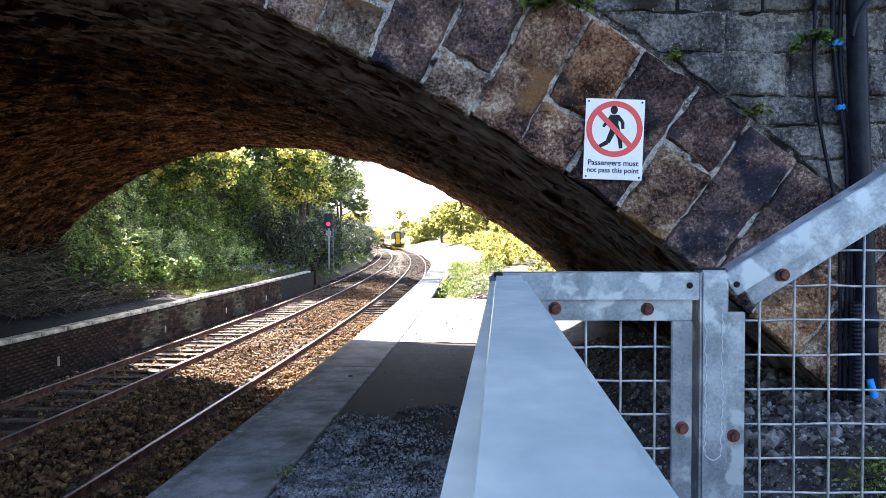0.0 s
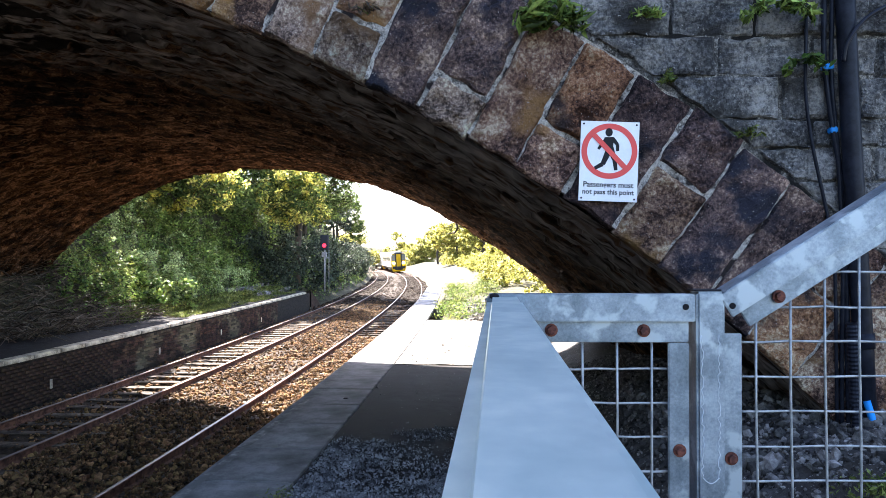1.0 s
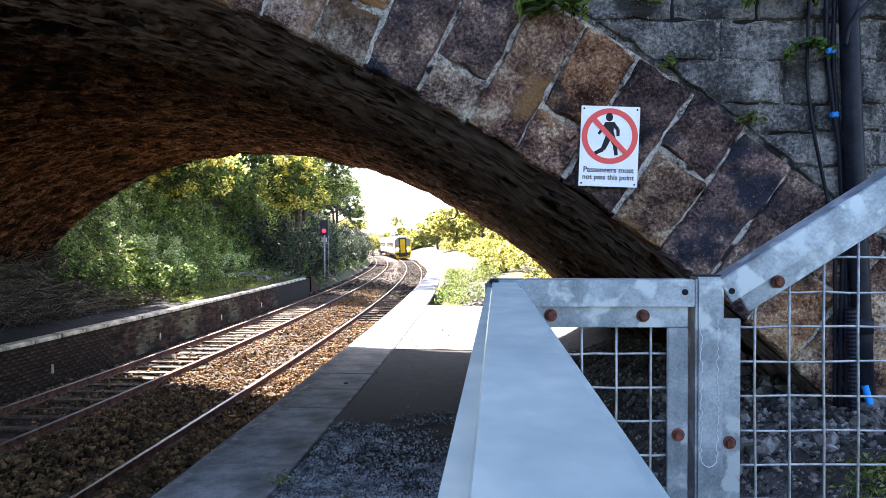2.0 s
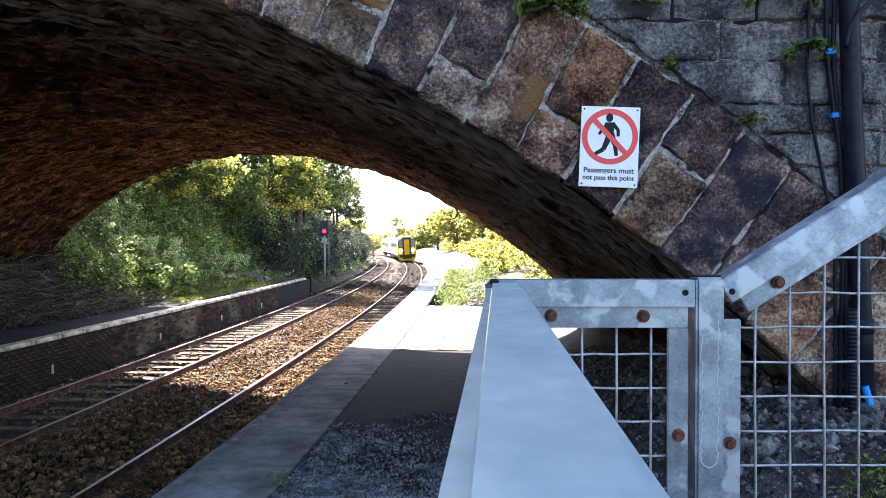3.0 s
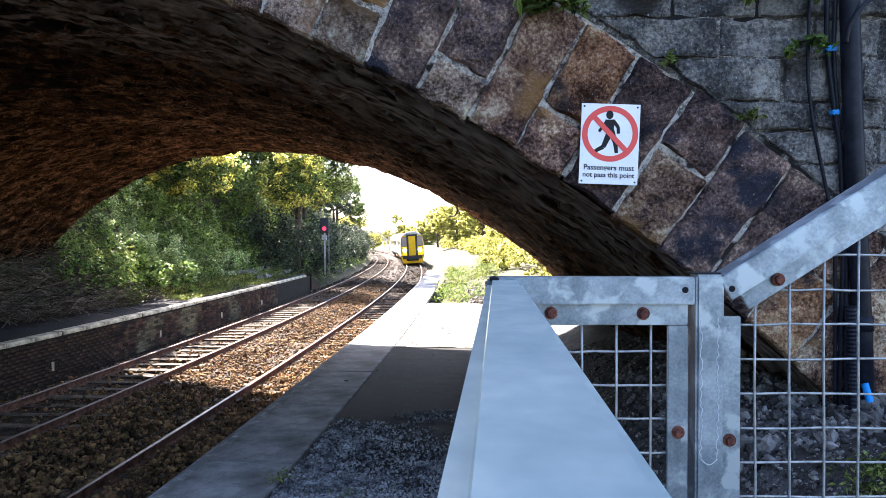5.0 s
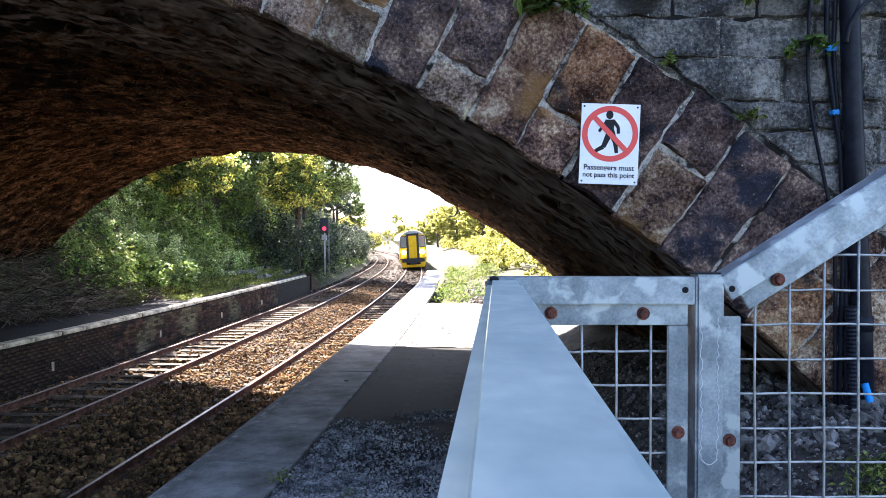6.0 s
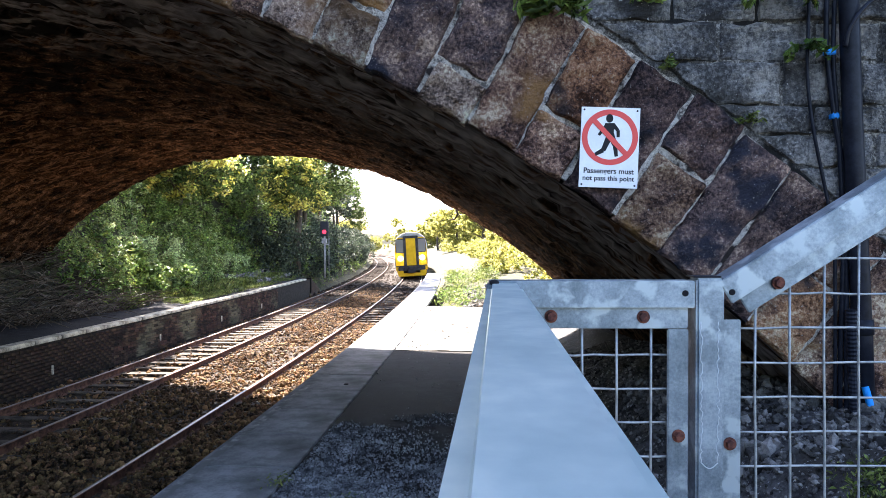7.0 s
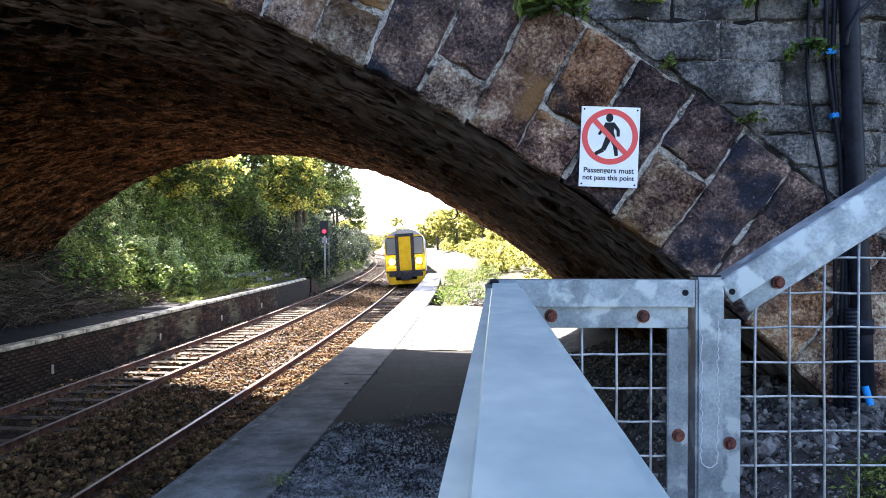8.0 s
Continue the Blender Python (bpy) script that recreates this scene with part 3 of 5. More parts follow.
def stone(corners, mat, name, proud, rng, gap=0.006, rough=0.024, jag=0.018):
    """One rock-faced stone in the near wall: corners (x, z) in order; its edges drop back into the joint."""
    cs = [Vector((c[0], c[1])) for c in corners]
    mid = sum(cs, Vector((0, 0))) / 4
    cs = [c + (mid - c).normalized() * gap * 1.3 for c in cs]
    seed = rng.uniform(0, 100)
    lu, lv = max(0.05, (cs[1] - cs[0]).length), max(0.05, (cs[3] - cs[0]).length)

    def marks(length):
        e = min(0.2, 0.016 / length)
        k = 15
        return [0, e] + [e + (1 - 2 * e) * i / k for i in range(1, k)] + [1 - e, 1]
    us, vs_ = marks(lu), marks(lv)
    n, vs, fs = len(us) - 1, [], []
    for j, v in enumerate(vs_):
        for i, u in enumerate(us):
            p = (cs[0] * (1 - u) + cs[1] * u) * (1 - v) + (cs[3] * (1 - u) + cs[2] * u) * v
            border = i in (0, n) or j in (0, n)
            near = border or i in (1, n - 1) or j in (1, n - 1)
            if near:
                p = p + Vector((noise.noise(Vector((p.x * 9, p.y * 9, 3.3 + seed))), noise.noise(Vector((p.x * 9, p.y * 9, seed + 9))))) * jag
            q = Vector((p.x * 4.0, p.y * 4.0, seed))
            crag = 1 - 2 * abs(noise.noise(q * 1.7 + Vector((4, 9, 2))))
            h = -0.014 if border else proud + rough * 1.9 * noise.noise(q) + rough * 0.9 * crag + rough * 1.2 * noise.noise(q * 3.1) + rough * 0.8 * noise.noise(q * 8) + rough * 0.4 * noise.noise(q * 19) - (0.006 if near else 0)
            h = h if border else max(h, -0.003)
            vs.append(near_wall(p.x, p.y, h))
    for j in range(n):
        for i in range(n):
            a = j * (n + 1) + i
            fs.append((a, a + 1, a + n + 2, a + n + 1))
    k = len(vs)
    ring = [i for i in range(n + 1)] + [(j + 1) * (n + 1) - 1 for j in range(1, n + 1)] + [n * (n + 1) + i for i in range(n - 1, -1, -1)] + [j * (n + 1) for j in range(n - 1, 0, -1)]
    for r in ring:
        vs.append(vs[r] + Vector((0, 0.10, 0)))
    for a in range(len(ring)):
        b = (a + 1) % len(ring)
        fs.append((ring[a], k + a, k + b, ring[b]))
    return put(name, mesh_of(name, vs, fs, mat), bridge)


def ring_point(th, out):
    p = arch_point(th, NEAR, out)
    return (p.x, p.z)


def voussoirs():
    """Ring stones by number from the crown side; some courses are two stones deep."""
    rng = random.Random(7)
    cuts = {-1: 0.42, 1: 0.34, 3: 0.27, 5: 0.33, 7: 0.52, 10: 0.5, 13: 0.45}
    kinds = {(1, 0): M_PALESTONE, (0, 0): M_PALESTONE, (2, 0): M_DARKSTONE, (3, 0): M_PALESTONE, (3, 1): M_DARKSTONE, (5, 1): M_OCHRE, (6, 0): M_DARKSTONE, (7, 1): M_DARKSTONE, (8, 0): M_DARKSTONE, (9, 0): M_DARKSTONE, (10, 0): M_OCHRE}
    edges = [22.02 + 1.80 * i + rng.uniform(-0.07, 0.07) for i in range(-9, 17)]
    for i, (a, b) in enumerate(zip(edges, edges[1:]), -9):
        top = 0.912 + 0.008 * max(0, i - 5) + rng.uniform(-0.02, 0.02)
        cut = cuts.get(i)
        levels = [0.0, cut, top] if cut else [0.0, top]
        tilt = rng.uniform(-0.002, 0.002)
        for k, (lo, hi) in enumerate(zip(levels, levels[1:])):
            a1, b1 = radians(a), radians(b)
            stone([ring_point(a1, lo), ring_point(b1, lo), ring_point(b1 + tilt * (hi < top), hi), ring_point(a1 + tilt * (hi < top), hi)], kinds.get((i, k), M_VOUSSOIR), "voussoir", 0.010 + rng.uniform(0, 0.014), rng, gap=0.010 + rng.uniform(0, 0.004), rough=0.018, jag=0.022)


def coursed():
    """Grey squared rubble in uneven courses above the ring, each cut to the ring's back."""
    rng = random.Random(11)
    levels = (2.05, 2.28, 2.50, 2.74, 2.94, 3.15, 3.36, 3.565, 3.736, 4.005, 4.25, 4.50, 4.76, 5.02)
    joints = {6: (1.88, 2.32), 7: (1.52, 1.94, 2.36), 8: (1.75, 2.22, 2.62), 9: (1.36, 1.94, 2.35), 10: (1.08, 1.594, 2.12)}

    def back(z):
        p = arch_point(math.acos(min(1, (z - CZ) / (AZ * (1 + 0.93 / 11.3)))), NEAR, 0.93)
        return p.x
    for k, (z0, z1) in enumerate(zip(levels, levels[1:])):
        eb, et = back(z0), back(z1)
        xs = [x for x in joints.get(k, ()) if x > eb + 0.15]
        x = xs[-1] if xs else max(eb, et)
        while x < 4.6:
            x += rng.uniform(0.34, 0.72)
            xs.append(x)
        left = None
        for x1 in xs:
            cs = [(eb, z0), (x1, z0), (x1, z1), (et, z1)] if left is None else [(left, z0), (x1, z0), (x1, z1), (left, z1)]
            left = x1
            # some blocks are two thin beds
            if rng.random() < 0.14 and z1 - z0 > 0.2 and cs[1][0] - cs[0][0] < 0.8:
                f = rng.uniform(0.4, 0.6)
                zm = z0 + (z1 - z0) * f
                xm = cs[0][0] + (cs[3][0] - cs[0][0]) * f
                beds = ([cs[0], cs[1], (x1, zm), (xm, zm)], [(xm, zm), (x1, zm), cs[2], cs[3]])
            else:
                beds = (cs,)
            for bed in beds:
                stone(bed, M_BLOCK, "wall_block", 0.004 + rng.uniform(0, 0.020), rng, gap=0.003, rough=0.010, jag=0.016)


voussoirs()
coursed()


# ---- small things along the line
for py in (13.75, 18.7, 23.5, 28.3):
    bm = bmesh.new()
    px = bent(L_EDGE - 0.008, py)
    box(bm, (px - 0.004, py - 0.04, 0.10), (px + 0.010, py + 0.04, 0.30), bevel=0.003)
    tagged(part("marker_plate", bm, M_WHITE_EDGE, None), "small weathered white marker plate on the brick platform face", "marker plate", "marker plates")
bm = bmesh.new()
box(bm, (-2.13, 9.44, P_TOP - 0.01), (-2.07, 9.50, P_TOP + 0.008), bevel=0.003)
tagged(part("drain_cover", bm, M_DARK, None), "small dark square cover in the slab edge", "cover")


# ---- the fence beside the viewer: a long top rail, a cross panel, a post and a rising rail
D = 1.40
FENCE = pose(0, 0, 2.9, 0, 0, 4.405)     # x across the panel, y away, z up from the eye's height
K = D / 1207.0


def fx(u):
    return (u - 784) * K


def fz(v):
    return (425 - v) * K


fence = base("fence", FENCE, "galvanised steel fence with welded wire mesh panels beside the platform", "fence")


def fpart(name, lo, hi, mat=None, bevel=0.002, parent=None, label=""):
    bm = bmesh.new()
    box(bm, lo, hi, bevel=bevel)
    return part(name, bm, mat or M_GALV, parent or fence, label)


FOOT = -1.75
# cross rail: an angle, face flange and top flange
fpart("cross_rail", (fx(868), D, fz(541)), (fx(1231), D + 0.006, fz(493)))
fpart("cross_rail_top", (fx(868), D + 0.0065, fz(493) - 0.006), (fx(1231), D + 0.06, fz(493)))
fpart("panel_top_bar", (fx(905), D + 0.014, fz(579)), (fx(1223), D + 0.020, fz(534)))
fpart("panel_side_bar", (fx(1186), D + 0.0125, FOOT), (fx(1223), D + 0.0215, fz(579) - 0.001))
fpart("panel_side_bar", (fx(1282.5), D + 0.0125, FOOT), (fx(1317), D + 0.0195, fz(563)))
post = fpart("post", (fx(1232), D - 0.004, FOOT), (fx(1282), D + 0.052, fz(488)), bevel=0.005)
fpart("post_cap", (fx(1228), D + 0.004, fz(488) + 0.0005), (fx(1280), D + 0.052, fz(488) + 0.004), M_BLACK, parent=post, label="dark cap on the post")
# corner post under the long rail's end
fpart("corner_post", (fx(862), D + 0.010, FOOT - 0.2), (fx(872) + 0.04, D + 0.058, fz(491) - 0.008), bevel=0.004)
# weld runs down the post
rw = random.Random(4)
for side in (1241, 1270):
    pts = [(fx(side) + rw.uniform(-0.0028, 0.0028), D - 0.0042, fz(565 + i * 5)) for i in range(51)]
    put("weld_run", mesh_of("weld_run", *tube(pts, 0.0011, 5), M_ZINC, True), fence)
pts = [(fx(1241 + 29 * i / 10) , D - 0.0042, fz(815 + 10 * math.sin(math.pi * i / 10))) for i in range(11)]
put("weld_run", mesh_of("weld_run", *tube(pts, 0.0011, 5), M_ZINC, True), fence)

# rising rail, two parallel bands
ANG = math.atan2(182, 288)


def rising(name, drop, height, dy, thick, start):
    bm = bmesh.new()
    box(bm, (start, 0, -height), (1.2, thick, 0), bevel=0.002)
    bmesh.ops.transform(bm, matrix=Matrix.Translation((fx(1281), D + dy, fz(490) - drop)) @ Matrix.Rotation(-ANG, 4, "Y"), verts=bm.verts)
    return part(name, bm, M_GALV, fence)


rising("rising_rail", 0.0, 0.052, -0.002, 0.006, -0.012)
rising("rising_rail_top", -0.0005, 0.006, 0.0045, 0.055, 0.0)
rising("panel_slope_bar", 0.055, 0.046, 0.016, 0.006, 0.042)


def bolt(u, v, dy=0.0):
    bm = bmesh.new()
    bmesh.ops.create_cone(bm, cap_ends=True, segments=14, radius1=0.0135, radius2=0.0135, depth=0.003, matrix=Matrix.Translation((fx(u), D + dy - 0.0015, fz(v))) @ Matrix.Rotation(radians(90), 4, "X"))
    ob = part("bolt", bm, M_BOLT, fence, "rusty bolt with its washer")
    bm = bmesh.new()
    bmesh.ops.create_cone(bm, cap_ends=True, segments=6, radius1=0.0098, radius2=0.0092, depth=0.009, matrix=Matrix.Translation((fx(u), D + dy - 0.0072, fz(v))) @ Matrix.Rotation(radians(90), 4, "X") @ Matrix.Rotation(rw.uniform(0, 1), 4, "Z"))
    part("bolt_head", bm, M_BOLT, ob)


for u, v, dy in ((977, 557, 0.014), (1142, 558, 0.014), (1205, 771, 0.0125), (1297, 785, 0.0125), (1382, 497, 0.011)):
    bolt(u, v, dy)
# dark discs on the steel: the empty holes' shade put into their colour
for u, v in ((1213, 515), (1295, 513)):
    bm = bmesh.new()
    bmesh.ops.create_cone(bm, cap_ends=True, segments=16, radius1=0.0065, radius2=0.0065, depth=0.002, matrix=Matrix.Translation((fx(u), D - (0.0006 if u < 1250 else 0.0026), fz(v))) @ Matrix.Rotation(radians(90), 4, "X"))
    part("bolt_hole", bm, M_DARK, fence, "dark disc with an empty bolt hole's shade put into its colour")


def wire(a, b):
    k = 9
    pts = [Vector(a).lerp(Vector(b), i / k) + Vector((rw.uniform(-1, 1), 0, rw.uniform(-1, 1))) * 0.0015 * (0 < i < k) for i in range(k + 1)]
    put("wire", mesh_of("wire", *tube(pts, 0.0027, 6), M_WIRE, True), fence)


for i in range(-2, 3):
    wire((fx(1034 + 62.4 * i), D + 0.024, FOOT), (fx(1034 + 62.4 * i), D + 0.024, fz(560)))
for i in range(14):
    wire((fx(880), D + 0.0275, fz(628.5 + 61.0 * i)), (fx(1200), D + 0.0275, fz(628.5 + 61.0 * i)))
for i in range(8):
    u = 1346 + 62.0 * i
    wire((fx(u + 6), D + 0.023, FOOT), (fx(u), D + 0.023, fz(555 - (u - 1320) * 0.632)))
for i in range(-5, 15):
    v = 579.4 + 62.5 * i
    u0 = 1300 if v > 560 else 1320 + (555 - v) / 0.632
    wire((fx(u0), D + 0.0265, fz(v)), (fx(1790), D + 0.0265, fz(v)))

# the long rail towards the viewer: a box section, slightly falling away
long_rail = base("long_rail", pose(0, 0, 2.9, -0.71, 0, 3.83 - 3.85), "smooth galvanised steel top rail running along the fence", "handrail")
bm = bmesh.new()
box(bm, (-0.018, -1.3, -0.122), (0.0545, 1.415, -0.066), bevel=0.0115, seg=7)
part("rail_bar", bm, M_RAILTOP, long_rail)
for y in (-1.2, -0.1):
    bm = bmesh.new()
    box(bm, (-0.010, y - 0.025, -2.0), (0.044, y + 0.025, -0.1225), bevel=0.004)
    part("rail_post", bm, M_GALV, long_rail)
bm = bmesh.new()
bmesh.ops.create_uvsphere(bm, u_segments=10, v_segments=6, radius=0.008, matrix=Matrix.Translation((-0.003, 1.385, -0.064)) @ Matrix.Diagonal((1.3, 1, 0.8, 1)))
part("rail_screw", bm, M_DARK, long_rail, "dark screw head at the rail's end")

# ---- the sign on the voussoirs
SW, SH = 0.351, 0.484
SIGN = Matrix.Translation(near_wall(0.679, 3.472, 0.070)) @ pose(0, 0, 0, 0, 2.3, 2.0)
sign = base("warning_sign", SIGN, "white warning sign forbidding walking, fixed to the stones", "sign")
bm = bmesh.new()
box(bm, (-SW / 2, 0, -SH / 2), (SW / 2, 0.004, SH / 2), bevel=0.001)
part("plate", bm, M_SIGN, sign)


def disc(r0, r1, y, cz, mat, name):
    bm = bmesh.new()
    k = 64
    for r in (r0, r1):
        for i in range(k):
            bm.verts.new((r * math.sin(2 * math.pi * i / k), y, cz + r * math.cos(2 * math.pi * i / k)))
    bm.verts.ensure_lookup_table()
    for i in range(k):
        j = (i + 1) % k
        bm.faces.new((bm.verts[i], bm.verts[k + i], bm.verts[k + j], bm.verts[j]))
    return part(name, bm, mat, sign)


CZS = 0.062
disc(0.134, 0.168, -0.0010, CZS, M_RED, "red_ring")


def flat(poly, y, mat, name):
    bm = bmesh.new()
    bm.faces.new([bm.verts.new((px, y, pz)) for px, pz in poly])
    return part(name, bm, mat, sign)


def limb(x0, z0, x1, z1, w0, w1, name="walking_symbol"):
    x0, x1, z0, z1 = x0 * 1.12, x1 * 1.12, CZS + (z0 - CZS) * 1.1, CZS + (z1 - CZS) * 1.1
    w0, w1 = w0 * 1.15, w1 * 1.15
    d = Vector((x1 - x0, z1 - z0)).normalized()
    nx, nz = -d.y, d.x
    flat([(x0 + nx * w0, z0 + nz * w0), (x0 - nx * w0, z0 - nz * w0), (x1 - nx * w1, z1 - nz * w1), (x1 + nx * w1, z1 + nz * w1)], limb.y, M_INK, name)
    limb.y -= 0.00012


limb.y = -0.0012
# plain pictogram of the prohibited act
limb(-0.004, 0.140, -0.001, 0.074, 0.024, 0.020)
limb(0.002, 0.078, -0.034, -0.012, 0.018, 0.012)
limb(-0.034, -0.010, -0.076, -0.034, 0.012, 0.009)
limb(0.004, 0.078, 0.028, 0.020, 0.018, 0.013)
limb(0.028, 0.024, 0.038, -0.042, 0.012, 0.009)
limb(-0.016, 0.134, -0.044, 0.092, 0.010, 0.008)
limb(-0.044, 0.096, -0.060, 0.072, 0.008, 0.007)
limb(0.012, 0.134, 0.042, 0.100, 0.011, 0.009)
limb(0.042, 0.102, 0.044, 0.064, 0.009, 0.008)
flat([(-0.006 + 0.022 * math.sin(i * 0.3927), 0.176 + 0.026 * math.cos(i * 0.3927)) for i in range(16)], -0.0011, M_INK, "walking_symbol")
flat([(-0.098 - 0.011, CZS + 0.098 - 0.011), (-0.098 + 0.011, CZS + 0.098 + 0.011), (0.098 + 0.011, CZS - 0.098 + 0.011), (0.098 - 0.011, CZS - 0.098 - 0.011)], -0.0035, M_RED, "red_bar")
for txt, z, size in (("Passengers must", -0.156, 0.0455), ("not pass this point", -0.199, 0.0415)):
    cu = bpy.data.curves.new("lettering", "FONT")
    cu.body, cu.size, cu.align_x, cu.offset = txt, size, "CENTER", 0.0009
    cu.materials.append(M_INK)
    ob = put("lettering", cu, sign, Matrix.Translation((0, -0.0012, z)) @ Matrix.Rotation(radians(90), 4, "X"))
for sx in (-1, 1):
    for sz in (-1, 1):
        bm = bmesh.new()
        bmesh.ops.create_cone(bm, cap_ends=True, segments=10, radius1=0.006, radius2=0.005, depth=0.003, matrix=Matrix.Translation((sx * (SW / 2 - 0.017), -0.0015, sz * (SH / 2 - 0.017))) @ Matrix.Rotation(radians(90), 4, "X"))
        part("screw", bm, M_DARK, sign)

# ---- pipes and cables on the wall
pipe = base("drain_pipe", None, "black plastic drainpipe down the stone wall", "pipe")
put("pipe_run", mesh_of("pipe_run", *tube([near_wall(x, z, 0.10) for x, z in ((2.204, 1.93), (2.188, 2.315), (2.160, 2.85), (2.137, 3.331), (2.118, 3.668), (2.093, 4.341), (2.070, 5.4))], 0.055, 20), M_BLACK, True), pipe)
for x, z in ((2.084, 4.62), (2.186, 2.35)):
    put("pipe_collar", mesh_of("pipe_collar", *tube([near_wall(x, z, 0.10), near_wall(x - 0.003, z + 0.09, 0.10)], 0.063, 20), M_BLACK, True), pipe)


def cable(name, pts, r, label, mat=None):
    """A smooth cable through points (x, z, proud) on the wall."""
    P = [near_wall(*p) for p in pts]
    out = []
    for i in range(len(P) - 1):
        p0, p1, p2, p3 = P[max(i - 1, 0)], P[i], P[i + 1], P[min(i + 2, len(P) - 1)]
        for s in range(6):
            t = s / 6
            out.append(0.5 * (2 * p1 + (p2 - p0) * t + (2 * p0 - 5 * p1 + 4 * p2 - p3) * t * t + (3 * p1 - 3 * p2 + p3 - p0) * t ** 3))
    out.append(P[-1])
    return put(name, mesh_of(name, *tube(out, r, 8), mat or M_BLACK, True), label=label, category="cable", group="wall cables")


cable("wall_cable", [(1.990, 5.3, 0.05), (1.995, 4.6, 0.05), (1.990, 4.1, 0.05), (2.040, 3.65, 0.055), (2.105, 3.22, 0.05), (2.115, 2.3, 0.06), (2.120, 1.75, 0.06)], 0.016, "black cable strapped down the wall")
cable("wall_cable", [(2.040, 5.3, 0.05), (2.035, 4.5, 0.06), (2.030, 4.0, 0.055), (2.064, 3.55, 0.055), (2.095, 2.9, 0.055), (2.085, 2.3, 0.05), (2.085, 1.75, 0.05)], 0.014, "black cable strapped down the wall")
cable("wall_cable", [(1.905, 5.3, 0.04), (1.885, 4.3, 0.045), (1.880, 3.9, 0.045), (1.919, 3.575, 0.045), (2.000, 3.18, 0.045), (2.045, 2.9, 0.05), (2.055, 1.9, 0.05)], 0.011, "thin black cable down the wall")
cable("wall_cable", [(2.040, 4.05, 0.16), (2.070, 4.18, 0.17), (2.220, 4.34, 0.16), (2.540, 4.47, 0.10), (3.140, 4.62, 0.05)], 0.013, "black cable looping off the pipe")
# corrugated conduit
conduit = [near_wall(2.110 - i * 0.00055, 1.75 + i * 0.012, 0.17) for i in range(64)]
put("conduit", mesh_of("conduit", *tube(conduit, [0.030 + 0.004 * (i % 2) for i in range(64)], 12), M_BLACK), label="black corrugated conduit at the foot of the wall", category="pipe")
for x, z, dx in ((2.01, 4.05, 0.05), (2.04, 3.665, 0.035)):
    bm = bmesh.new()
    p = near_wall(x, z, 0.05)
    box(bm, (p.x - dx * 0.6, p.y - 0.024, p.z - 0.018), (p.x + dx * 0.6, p.y + 0.03, p.z + 0.018), bevel=0.006)
    tagged(part("cable_tie", bm, M_BLUE, None), "bright blue plastic tie round the cables", "cable tie", "cable ties")
put("water_pipe", mesh_of("water_pipe", *tube([near_wall(2.240, 1.79, 0.17), near_wall(2.221, 1.866, 0.16), near_wall(2.173, 2.044, 0.15)], 0.021, 12), M_BLUE, True), label="short length of bright blue water pipe", category="pipe")


# ---- plants
def leaf_mat(name, dark, light, trans=0.35):
    return material(name, [(0.3, dark), (0.7, light)], 2.0, 4, rough=(0.35, 0.6), bump=0, random_tint=0.8, island=True, translucent=trans, gloss=0.15)


M_IVY = leaf_mat("ivy_leaf", (0.062, 0.112, 0.024), (0.26, 0.35, 0.085), 0.36)
M_PALE = leaf_mat("grey_green_leaf", (0.25, 0.33, 0.11), (0.56, 0.64, 0.30), 0.35)
M_TREE = leaf_mat("tree_leaf", (0.045, 0.078, 0.020), (0.17, 0.215, 0.060), 0.42)
# paler golden leaf: strong sunlight is part of this colour
M_GOLD = leaf_mat("sun_tinted_leaf", (0.20, 0.21, 0.04), (0.50, 0.46, 0.14), 0.55)
# bright yellow copy of the tree leaf: backlit sun put into the colour
M_SUNLEAF = leaf_mat("yellow_sun_tinted_leaf", (0.46, 0.42, 0.06), (0.82, 0.76, 0.24), 0.65)
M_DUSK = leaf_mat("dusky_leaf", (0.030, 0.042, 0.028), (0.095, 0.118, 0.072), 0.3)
M_GRASS = leaf_mat("grass_blade", (0.08, 0.11, 0.022), (0.22, 0.25, 0.07))
M_STRAW = leaf_mat("dry_stem", (0.045, 0.032, 0.022), (0.15, 0.112, 0.078), 0.05)
M_BARK = material("bark", [(0.3, (0.045, 0.036, 0.027)), (0.7, (0.13, 0.105, 0.08))], 8, 8, bump=0.8, dist=0.02, stretch=(1, 1, 0.2))


